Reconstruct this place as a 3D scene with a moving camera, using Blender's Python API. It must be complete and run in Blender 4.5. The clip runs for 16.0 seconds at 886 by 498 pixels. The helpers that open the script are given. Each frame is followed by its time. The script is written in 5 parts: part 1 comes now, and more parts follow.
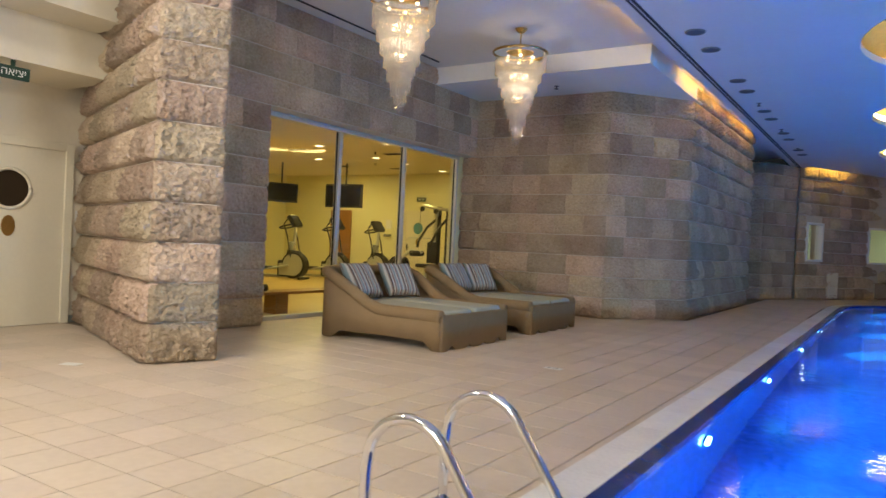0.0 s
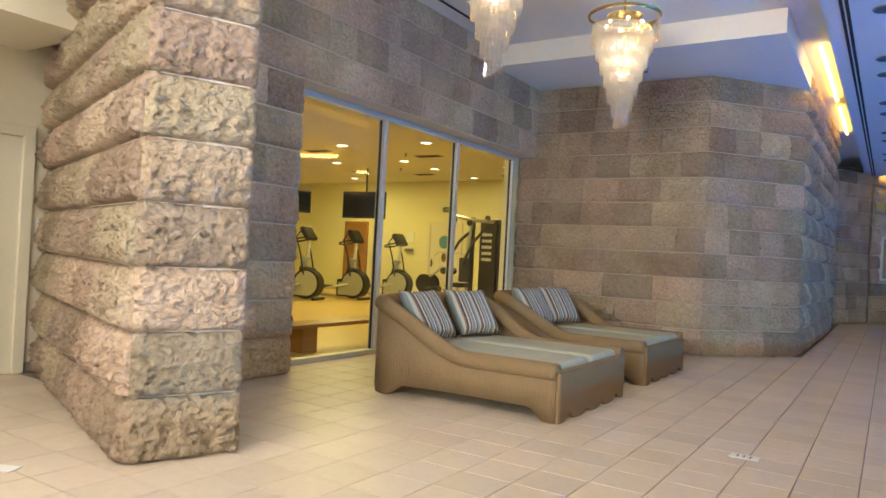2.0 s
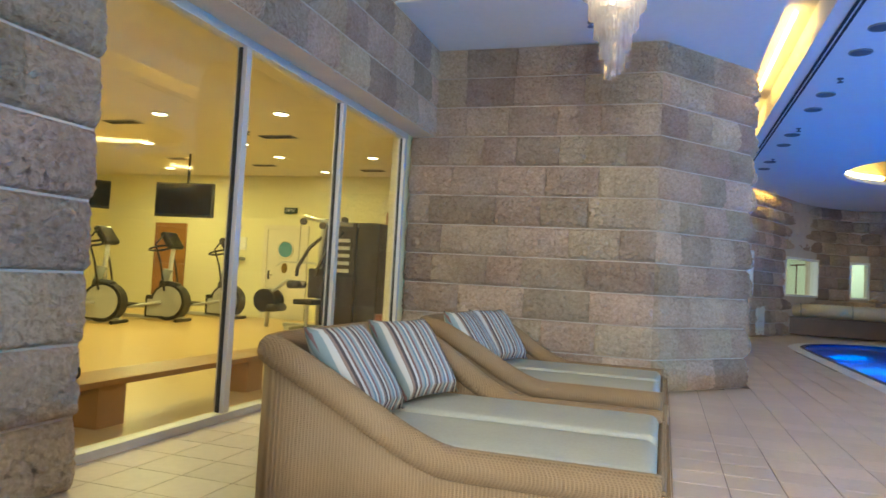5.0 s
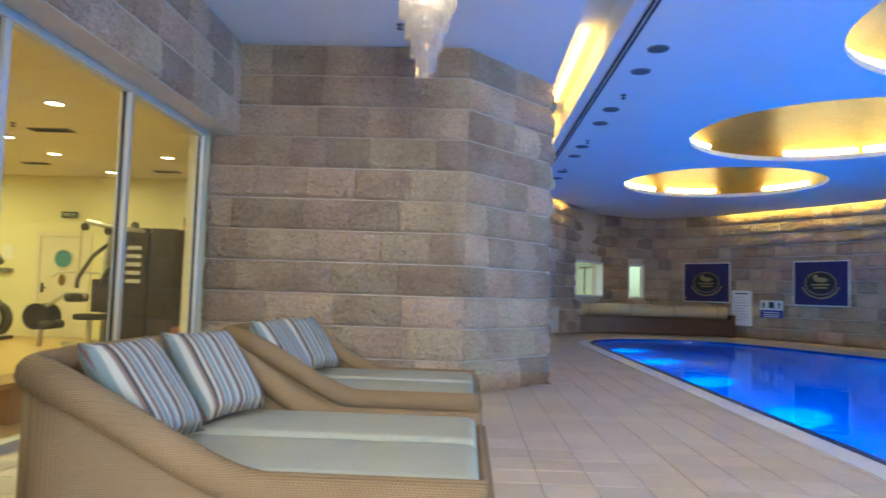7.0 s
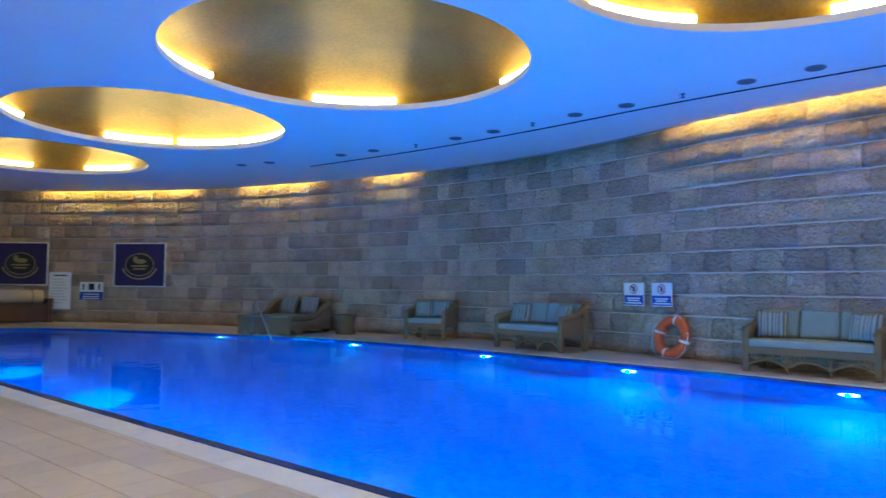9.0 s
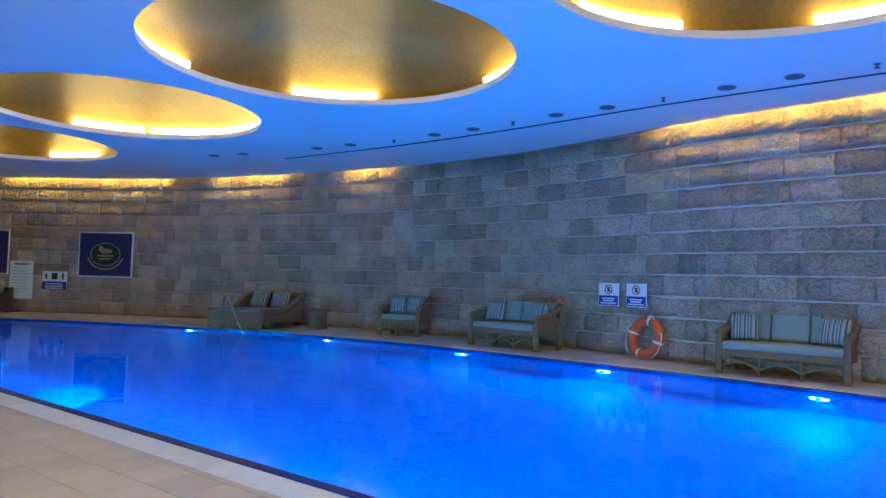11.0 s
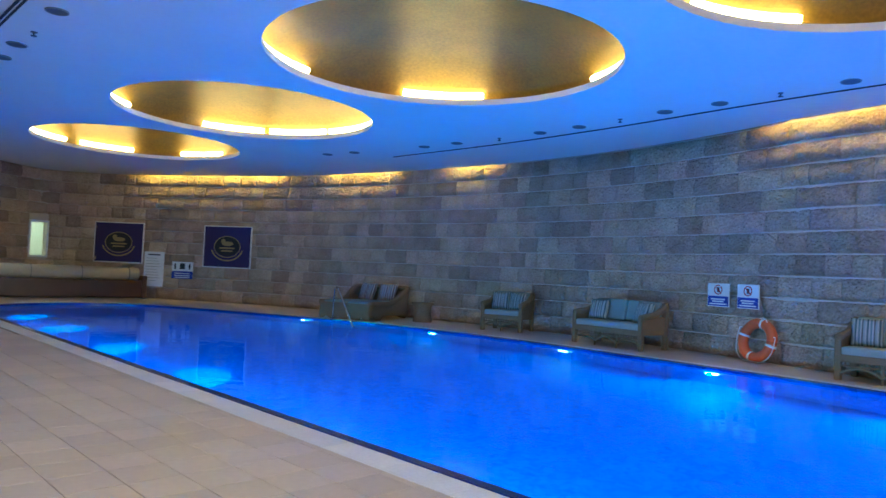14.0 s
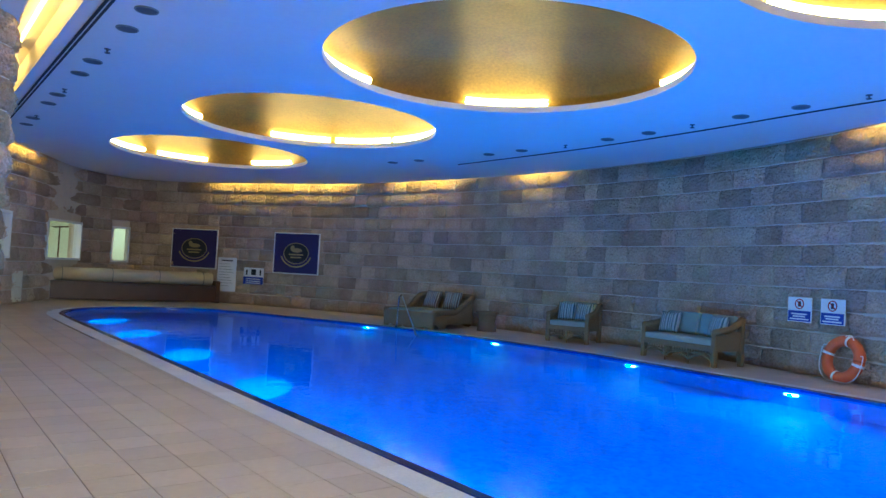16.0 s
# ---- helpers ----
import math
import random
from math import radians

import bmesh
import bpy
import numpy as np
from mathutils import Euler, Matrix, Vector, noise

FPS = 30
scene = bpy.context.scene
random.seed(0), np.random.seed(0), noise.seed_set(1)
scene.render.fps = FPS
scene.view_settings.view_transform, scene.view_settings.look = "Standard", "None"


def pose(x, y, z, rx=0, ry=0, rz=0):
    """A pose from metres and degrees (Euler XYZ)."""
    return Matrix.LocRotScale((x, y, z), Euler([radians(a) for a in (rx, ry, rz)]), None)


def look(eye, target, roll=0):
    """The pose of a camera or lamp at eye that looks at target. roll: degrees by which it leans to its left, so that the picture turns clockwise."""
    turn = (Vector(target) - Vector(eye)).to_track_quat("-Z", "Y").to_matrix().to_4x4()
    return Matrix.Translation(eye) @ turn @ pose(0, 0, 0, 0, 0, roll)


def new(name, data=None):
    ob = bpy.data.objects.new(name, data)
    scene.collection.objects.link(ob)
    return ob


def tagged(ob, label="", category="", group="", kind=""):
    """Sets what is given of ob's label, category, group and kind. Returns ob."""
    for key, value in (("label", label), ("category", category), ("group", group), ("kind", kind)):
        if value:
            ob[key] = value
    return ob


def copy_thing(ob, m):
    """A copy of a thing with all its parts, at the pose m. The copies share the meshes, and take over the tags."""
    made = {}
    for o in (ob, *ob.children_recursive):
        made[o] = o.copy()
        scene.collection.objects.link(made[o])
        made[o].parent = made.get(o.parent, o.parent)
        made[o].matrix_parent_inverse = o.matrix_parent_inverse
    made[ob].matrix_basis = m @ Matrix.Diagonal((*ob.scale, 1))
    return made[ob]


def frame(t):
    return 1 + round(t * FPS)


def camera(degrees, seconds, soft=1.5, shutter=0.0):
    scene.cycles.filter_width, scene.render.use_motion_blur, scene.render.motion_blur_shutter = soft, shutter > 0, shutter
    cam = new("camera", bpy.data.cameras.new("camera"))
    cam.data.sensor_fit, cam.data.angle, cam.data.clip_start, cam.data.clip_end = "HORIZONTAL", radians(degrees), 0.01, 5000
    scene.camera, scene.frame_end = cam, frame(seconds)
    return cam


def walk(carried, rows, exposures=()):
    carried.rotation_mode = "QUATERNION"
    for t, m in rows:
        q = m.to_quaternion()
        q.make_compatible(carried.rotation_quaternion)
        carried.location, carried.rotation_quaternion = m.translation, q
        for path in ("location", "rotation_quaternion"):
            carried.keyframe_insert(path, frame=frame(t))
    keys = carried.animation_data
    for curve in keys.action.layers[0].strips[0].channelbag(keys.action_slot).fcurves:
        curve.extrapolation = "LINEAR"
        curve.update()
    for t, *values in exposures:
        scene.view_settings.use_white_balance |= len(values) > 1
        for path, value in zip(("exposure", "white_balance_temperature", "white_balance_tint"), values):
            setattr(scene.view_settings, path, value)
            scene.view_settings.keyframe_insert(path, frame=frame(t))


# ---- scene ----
cam = camera(64.9, 16.0, soft=1.5, shutter=0.3)

PATH = [
    (0, (7.409, -6.888, 1.228), (6.316, -5.213, 1.207), 2.8),
    (0.5, (6.842, -6.545, 1.249), (5.682, -4.916, 1.237), 3.0),
    (1, (6.297, -6.191, 1.258), (5.123, -4.572, 1.251), 3.0),
    (1.5, (5.812, -5.806, 1.247), (4.668, -4.166, 1.252), 2.9),
    (2, (5.329, -5.425, 1.254), (4.245, -3.744, 1.27), 3.0),
    (2.5, (4.867, -5.01, 1.261), (3.832, -3.299, 1.285), 3.1),
    (3, (4.42, -4.556, 1.269), (3.406, -2.832, 1.307), 3.1),
    (3.5, (4.018, -4.135, 1.251), (3.07, -2.375, 1.292), 3.1),
    (4, (3.601, -3.722, 1.229), (2.74, -1.918, 1.284), 3.2),
    (4.2, (3.495, -3.596, 1.221), (2.67, -1.775, 1.278), 3.2),
    (6.3, (2.966, -3.047, 1.134), (2.657, -1.074, 1.248), 2.5),
    (6.5, (2.984, -3.035, 1.14), (2.69, -1.06, 1.253), 2.3),
    (7, (3.11, -3.037, 1.153), (3.036, -1.042, 1.278), 1.8),
    (7.5, (3.244, -3.017, 1.142), (3.594, -1.052, 1.27), 1.0),
    (8, (3.364, -3.038, 1.146), (4.202, -1.226, 1.27), 1.1),
    (8.4, (3.364, -3.06, 1.159), (4.518, -1.431, 1.281), 0.8),
    (8.5, (3.362, -3.079, 1.16), (4.615, -1.524, 1.278), 0.7),
    (9, (3.367, -3.089, 1.177), (4.88, -1.786, 1.287), 0.6),
    (9.2, (3.362, -3.075, 1.183), (4.923, -1.829, 1.29), 0.8),
    (11.5, (3.244, -2.917, 1.262), (4.813, -1.681, 1.348), 1.7),
    (12, (3.152, -3.076, 1.265), (4.701, -1.813, 1.345), 1.9),
    (12.5, (3.134, -3.091, 1.275), (4.666, -1.807, 1.35), 1.9),
    (13, (3.086, -3.069, 1.265), (4.593, -1.757, 1.338), 2.3),
    (13.5, (3.064, -3.044, 1.265), (4.522, -1.677, 1.335), 2.4),
    (14, (3.078, -3.034, 1.271), (4.458, -1.588, 1.338), 2.6),
    (14.5, (3.127, -3.036, 1.277), (4.429, -1.519, 1.346), 2.7),
    (15, (3.183, -3.05, 1.311), (4.441, -1.496, 1.381), 2.8),
    (15.5, (3.234, -3.042, 1.343), (4.475, -1.476, 1.411), 2.9),
    (16, (3.288, -2.983, 1.368), (4.516, -1.406, 1.439), 3.1),
]
walk(cam, [(t, look(eye, target, roll)) for t, eye, target, roll in PATH], [(0, -0.38, 6900, 8), (1.5, -0.05, 6900, 6), (3.5, 0.3, 6400, 2), (6.5, 0.35, 5680, 3), (7.5, 0.33, 5640, 3), (8.5, 0.1, 5950, 3), (16, 0.03, 5820, 2)])

# ---- world ----
world = bpy.data.worlds.new("world")
world.use_nodes = True
world.node_tree.nodes["Background"].inputs[0].default_value = (0.5, 0.55, 0.6, 1)
world.node_tree.nodes["Background"].inputs[1].default_value = 0.02
scene.world = world

CEIL = 3.98         # ceiling over the pool and under the alcove soffit
HIGH = 4.33         # ceiling over the seating alcove
SOFFIT = 4.03       # dropped panel over the alcove
COURSE = 0.3665     # height of one stone course


def area(name, m, sx, sy, watts, color, spread=180):
    d = bpy.data.lights.new(name, "AREA")
    d.shape, d.size, d.size_y, d.energy, d.color, d.spread = "RECTANGLE", sx, sy, watts, color, radians(spread)
    ob = new(name, d)
    ob.matrix_world = m
    return ob


def point(name, at, watts, color, radius=0.05):
    d = bpy.data.lights.new(name, "POINT")
    d.energy, d.color, d.shadow_soft_size = watts, color, radius
    ob = new(name, d)
    ob.location = at
    return ob


def spot(name, at, target, watts, color, angle=100, radius=0.06):
    d = bpy.data.lights.new(name, "SPOT")
    d.energy, d.color, d.shadow_soft_size, d.spot_size, d.spot_blend = watts, color, radius, radians(angle), 0.8
    ob = new(name, d)
    ob.matrix_world = look(at, target)
    return ob


WHITE, GYM = (1.0, 0.93, 0.84), (1.0, 0.84, 0.3)


# ---- materials ----
def material(name, base, rough=0.6, metal=0.0, vary=0.0, scale=3.0, bump=0.0, bump_scale=40.0, piece=0.0, second=None, spec=0.5):
    """A procedural surface: base colour, large stains and fine grain, relief, and a shade that differs from piece to piece."""
    m = bpy.data.materials.new(name)
    m.use_nodes = True
    n, l = m.node_tree.nodes, m.node_tree.links
    b = n["Principled BSDF"]
    b.inputs["Roughness"].default_value, b.inputs["Metallic"].default_value = rough, metal
    b.inputs["Specular IOR Level"].default_value = spec
    b.inputs["Base Color"].default_value = (*base, 1)
    if vary or piece:
        tc = n.new("ShaderNodeTexCoord")
        info = n.new("ShaderNodeObjectInfo")
        geo = n.new("ShaderNodeNewGeometry")
        big, fine = n.new("ShaderNodeTexNoise"), n.new("ShaderNodeTexNoise")
        big.inputs["Scale"].default_value, fine.inputs["Scale"].default_value = scale, scale * 14
        big.inputs["Detail"].default_value = fine.inputs["Detail"].default_value = 5
        for t in (big, fine):
            l.new(geo.outputs["Position"], t.inputs["Vector"])
        ramp = n.new("ShaderNodeMix")
        ramp.data_type = "RGBA"
        other = second or tuple(c * 0.55 for c in base)
        ramp.inputs["A"].default_value, ramp.inputs["B"].default_value = (*base, 1), (*other, 1)
        add = n.new("ShaderNodeMath")
        add.operation = "ADD"
        l.new(big.outputs["Fac"], add.inputs[0])
        l.new(fine.outputs["Fac"], add.inputs[1])
        span = n.new("ShaderNodeMapRange")
        span.inputs["From Min"].default_value, span.inputs["From Max"].default_value = 0.75, 1.3
        span.inputs["To Min"].default_value, span.inputs["To Max"].default_value = 0.0, vary
        l.new(add.outputs[0], span.inputs["Value"])
        l.new(span.outputs[0], ramp.inputs["Factor"])
        last = ramp.outputs["Result"]
        if piece:
            both = n.new("ShaderNodeMath")
            both.operation = "ADD"
            l.new(info.outputs["Random"], both.inputs[0])
            l.new(geo.outputs["Random Per Island"], both.inputs[1])
            wrap = n.new("ShaderNodeMath")
            wrap.operation = "FRACT"
            l.new(both.outputs[0], wrap.inputs[0])
            hsv = n.new("ShaderNodeHueSaturation")
            val = n.new("ShaderNodeMapRange")
            val.inputs["To Min"].default_value, val.inputs["To Max"].default_value = 1 - piece, 1 + piece
            l.new(wrap.outputs[0], val.inputs["Value"])
            mul = n.new("ShaderNodeMath")
            mul.operation = "MULTIPLY"
            mul.inputs[1].default_value = 7.31
            l.new(wrap.outputs[0], mul.inputs[0])
            wrap2 = n.new("ShaderNodeMath")
            wrap2.operation = "FRACT"
            l.new(mul.outputs[0], wrap2.inputs[0])
            hue = n.new("ShaderNodeMapRange")
            hue.inputs["To Min"].default_value, hue.inputs["To Max"].default_value = 0.5 - piece * 0.06, 0.5 + piece * 0.05
            l.new(wrap2.outputs[0], hue.inputs["Value"])
            l.new(hue.outputs[0], hsv.inputs["Hue"])
            l.new(val.outputs[0], hsv.inputs["Value"])
            l.new(last, hsv.inputs["Color"])
            last = hsv.outputs["Color"]
        l.new(last, b.inputs["Base Color"])
    if bump:
        geo2 = n.new("ShaderNodeNewGeometry")
        tex = n.new("ShaderNodeTexNoise")
        tex.inputs["Scale"].default_value, tex.inputs["Detail"].default_value = bump_scale, 8
        tex.inputs["Roughness"].default_value = 0.65
        l.new(geo2.outputs["Position"], tex.inputs["Vector"])
        bp = n.new("ShaderNodeBump")
        bp.inputs["Strength"].default_value, bp.inputs["Distance"].default_value = 1.0 if bump > 0.01 else 0.6, bump
        l.new(tex.outputs["Fac"], bp.inputs["Height"])
        l.new(bp.outputs["Normal"], b.inputs["Normal"])
    return m


def glow(name, color, strength):
    m = bpy.data.materials.new(name)
    m.use_nodes = True
    b = m.node_tree.nodes["Principled BSDF"]
    b.inputs["Base Color"].default_value = (*color, 1)
    b.inputs["Emission Color"].default_value = (*color, 1)
    b.inputs["Emission Strength"].default_value = strength
    return m


def clear(name, tint, rough=0.0, gloss=1.0):
    """A thin pane: sees straight through, with Fresnel gloss."""
    m = bpy.data.materials.new(name)
    m.use_nodes = True
    n, l = m.node_tree.nodes, m.node_tree.links
    n.remove(n["Principled BSDF"])
    t, g, f, mix = (n.new(k) for k in ("ShaderNodeBsdfTransparent", "ShaderNodeBsdfGlossy", "ShaderNodeLayerWeight", "ShaderNodeMixShader"))
    power, span = n.new("ShaderNodeMath"), n.new("ShaderNodeMapRange")
    power.operation, power.inputs[1].default_value = "POWER", 4.0
    span.inputs["To Min"].default_value, span.inputs["To Max"].default_value = 0.025, 0.9
    t.inputs["Color"].default_value = (*tint, 1)
    g.inputs["Roughness"].default_value = rough
    g.inputs["Color"].default_value = (gloss, gloss, gloss, 1)
    l.new(f.outputs["Facing"], power.inputs[0])
    l.new(power.outputs[0], span.inputs["Value"])
    l.new(span.outputs[0], mix.inputs[0])
    l.new(t.outputs[0], mix.inputs[1])
    l.new(g.outputs[0], mix.inputs[2])
    l.new(mix.outputs[0], n["Material Output"].inputs["Surface"])
    return m, g, f


STONE = material("limestone", (0.6, 0.47, 0.345), 0.88, vary=0.8, scale=2.0, bump=0.07, bump_scale=15, piece=0.26, second=(0.36, 0.245, 0.155))
# chipped facets on the stone
_n, _l = STONE.node_tree.nodes, STONE.node_tree.links
_geo, _vor, _dis, _mixv, _b2 = (_n.new(k) for k in ("ShaderNodeNewGeometry", "ShaderNodeTexVoronoi", "ShaderNodeTexNoise", "ShaderNodeMix", "ShaderNodeBump"))
_dis.inputs["Scale"].default_value, _dis.inputs["Detail"].default_value = 7, 4
_vor.inputs["Scale"].default_value = 19
_mixv.data_type, _mixv.inputs["Factor"].default_value = "VECTOR", 0.12
_l.new(_geo.outputs["Position"], _dis.inputs["Vector"])
_l.new(_geo.outputs["Position"], _mixv.inputs[4])
_l.new(_dis.outputs["Color"], _mixv.inputs[5])
_l.new(_mixv.outputs[1], _vor.inputs["Vector"])
_l.new(_vor.outputs["Distance"], _b2.inputs["Height"])
_b2.inputs["Strength"].default_value, _b2.inputs["Distance"].default_value = 0.9, 0.035
_l.new(_n["Bump"].outputs["Normal"], _b2.inputs["Normal"])
_l.new(_b2.outputs["Normal"], _n["Principled BSDF"].inputs["Normal"])
MORTAR = material("mortar", (0.64, 0.55, 0.44), 0.9, vary=0.3, scale=4, bump=0.004)
TILE = material("floor_tile", (0.63, 0.535, 0.43), 0.42, vary=0.45, scale=1.3, bump=0.0015, bump_scale=60, piece=0.07, second=(0.5, 0.4, 0.3))
GROUT = material("grout", (0.3, 0.235, 0.175), 0.85, vary=0.4, scale=5)
PAINT = material("white_paint", (0.78, 0.76, 0.72), 0.7, vary=0.1, scale=1.0, bump=0.0006, bump_scale=120)
CREAM = material("cream_paint", (0.76, 0.70, 0.56), 0.6, vary=0.12, scale=1.0, bump=0.0006, bump_scale=120)
GYMWALL = material("gym_wall_paint", (0.8, 0.76, 0.48), 0.6, vary=0.12, scale=0.8, bump=0.0006, bump_scale=120)
COPING = material("coping_stone", (0.86, 0.86, 0.84), 0.5, vary=0.3, scale=3, bump=0.001, bump_scale=60, piece=0.06)
POOLTILE = material("pool_tile", (0.03, 0.29, 0.8), 0.3, vary=0.6, scale=6, piece=0.1, second=(0.02, 0.2, 0.64))
_n, _l = POOLTILE.node_tree.nodes, POOLTILE.node_tree.links
_geo, _cell, _map, _hsv = (_n.new(k) for k in ("ShaderNodeNewGeometry", "ShaderNodeTexVoronoi", "ShaderNodeMapRange", "ShaderNodeHueSaturation"))
_cell.distance, _cell.inputs["Scale"].default_value, _cell.inputs["Randomness"].default_value = "CHEBYCHEV", 20, 0.25
_l.new(_geo.outputs["Position"], _cell.inputs["Vector"])
_l.new(_cell.outputs["Color"], _map.inputs["Value"])
_map.inputs["To Min"].default_value, _map.inputs["To Max"].default_value = 0.72, 1.2
_l.new(_map.outputs[0], _hsv.inputs["Value"])
_l.new(_n["Principled BSDF"].inputs["Base Color"].links[0].from_socket, _hsv.inputs["Color"])
_l.new(_hsv.outputs["Color"], _n["Principled BSDF"].inputs["Base Color"])
NAVY = material("navy_tile", (0.012, 0.04, 0.24), 0.15, vary=0.3, scale=5, piece=0.2)
ALU = material("brushed_aluminium", (0.62, 0.62, 0.6), 0.5, 0.45, vary=0.1, scale=8)
STEEL = material("polished_steel", (0.75, 0.75, 0.76), 0.12, 1.0)
GOLD = material("gold_leaf", (0.31, 0.18, 0.02), 0.42, 0.25, vary=0.6, scale=1.6, bump=0.002, bump_scale=9, second=(0.12, 0.07, 0.008))
BRASS = material("brass", (0.6, 0.42, 0.16), 0.25, 1.0)
GYMFLOOR = material("gym_floor", (0.60, 0.42, 0.17), 0.35, vary=0.3, scale=1.5, bump=0.0008, bump_scale=40)
DARK = material("dark_slot", (0.02, 0.02, 0.022), 0.7)
COVE_GLOW = glow("cove_tube", (1.0, 0.62, 0.14), 13)
WALL_GLOW = glow("wall_cove_tube", (1.0, 0.7, 0.13), 28)
DOME_GLOW = glow("dome_tube", (1.0, 0.8, 0.34), 22)
LAMP_GLOW = glow("downlight_glow", (1.0, 0.84, 0.5), 14)
POOL_GLOW = glow("pool_lamp_glow", (0.4, 0.85, 1.0), 30)
GLASS, _, _ = clear("window_glass", (0.97, 0.97, 0.94))
WATER = bpy.data.materials.new("pool_water")
WATER.use_nodes = True
_n, _l = WATER.node_tree.nodes, WATER.node_tree.links
_n.remove(_n["Principled BSDF"])
_t, _g, _f, _mix = (_n.new(k) for k in ("ShaderNodeBsdfRefraction", "ShaderNodeBsdfGlossy", "ShaderNodeFresnel", "ShaderNodeMixShader"))
_t.inputs["IOR"].default_value = _f.inputs["IOR"].default_value = 1.33
_t.inputs["Color"].default_value, _t.inputs["Roughness"].default_value = (0.75, 0.93, 1.0, 1), 0.0
_g.inputs["Roughness"].default_value = 0.03
_g.inputs["Color"].default_value = (0.6, 0.72, 0.85, 1)
_l.new(_f.outputs[0], _mix.inputs[0])
_l.new(_t.outputs[0], _mix.inputs[1])
_l.new(_g.outputs[0], _mix.inputs[2])
_l.new(_mix.outputs[0], _n["Material Output"].inputs["Surface"])
_geo, _tex, _bp = _n.new("ShaderNodeNewGeometry"), _n.new("ShaderNodeTexNoise"), _n.new("ShaderNodeBump")
_tex.inputs["Scale"].default_value, _tex.inputs["Detail"].default_value = 2.6, 3
_bp.inputs["Strength"].default_value, _bp.inputs["Distance"].default_value = 0.22, 0.02
_l.new(_geo.outputs["Position"], _tex.inputs["Vector"])
_l.new(_tex.outputs["Fac"], _bp.inputs["Height"])
_l.new(_bp.outputs["Normal"], _g.inputs["Normal"])
_l.new(_bp.outputs["Normal"], _t.inputs["Normal"])


# ---- mesh helpers ----
def part(name, bm, mat, parent=None, label="", smooth=False):
    me = bpy.data.meshes.new(name)
    bm.to_mesh(me)
    bm.free()
    me.materials.append(mat)
    if smooth:
        me.polygons.foreach_set("use_smooth", [True] * len(me.polygons))
    ob = new(name, me)
    if parent is not None:
        ob.parent = parent
    if label:
        ob["label"] = label
    return ob


def thing(name, label, category, at=(0, 0, 0), rz=0, group="", kind=""):
    ob = new(name)
    ob.empty_display_size = 0.1
    ob.matrix_world = pose(*at, 0, 0, rz)
    return tagged(ob, label, category, group, kind)


def structure(ob, label="", category=""):
    return tagged(ob, label, category, kind="structure")


def box(bm, x0, y0, z0, x1, y1, z1, bevel=0.0, m=None):
    r = bmesh.ops.create_cube(bm, size=1)
    v = r["verts"]
    mm = Matrix.Translation(((x0 + x1) / 2, (y0 + y1) / 2, (z0 + z1) / 2)) @ Matrix.Diagonal((abs(x1 - x0), abs(y1 - y0), abs(z1 - z0), 1))
    bmesh.ops.transform(bm, matrix=(m @ mm) if m else mm, verts=v)
    if bevel:
        e = list({e for w in v for e in w.link_edges})
        bmesh.ops.bevel(bm, geom=e, offset=bevel, segments=2, affect="EDGES", profile=0.5)
    return bm


def cyl(bm, p, q, r, r2=None, seg=14, caps=True):
    p, q = Vector(p), Vector(q)
    d = q - p
    m = Matrix.Translation((p + q) / 2) @ d.to_track_quat("Z", "Y").to_matrix().to_4x4()
    bmesh.ops.create_cone(bm, cap_ends=caps, segments=seg, radius1=r, radius2=r if r2 is None else r2, depth=d.length, matrix=m)
    return bm


def tube(bm, pts, r, seg=10):
    """A round bar through points, bent smoothly."""
    pts = [Vector(p) for p in pts]
    rings = []
    for i, p in enumerate(pts):
        d = (pts[min(i + 1, len(pts) - 1)] - pts[max(i - 1, 0)]).normalized()
        a = d.orthogonal().normalized() if i == 0 else (prev - d * prev.dot(d)).normalized()
        prev = a
        b = d.cross(a)
        rings.append([bm.verts.new(p + r * (math.cos(2 * math.pi * k / seg) * a + math.sin(2 * math.pi * k / seg) * b)) for k in range(seg)])
    for s, t in zip(rings, rings[1:]):
        for k in range(seg):
            bm.faces.new((s[k], s[(k + 1) % seg], t[(k + 1) % seg], t[k]))
    bm.faces.new(rings[0][::-1])
    bm.faces.new(rings[-1])
    return bm


def prism(bm, outline, z0, z1):
    """A slab of the given plan outline."""
    lo, hi = [bm.verts.new((x, y, z0)) for x, y in outline], [bm.verts.new((x, y, z1)) for x, y in outline]
    n = len(outline)
    bm.faces.new(lo[::-1])
    bm.faces.new(hi)
    for i in range(n):
        bm.faces.new((lo[i], lo[(i + 1) % n], hi[(i + 1) % n], hi[i]))
    bmesh.ops.recalc_face_normals(bm, faces=bm.faces)
    return bm


def plain(name, x0, y0, z0, x1, y1, z1, mat, label="", category="", parent=None, bevel=0.0):
    ob = part(name, box(bmesh.new(), x0, y0, z0, x1, y1, z1, bevel), mat, parent)
    return structure(ob, label, category) if parent is None else ob


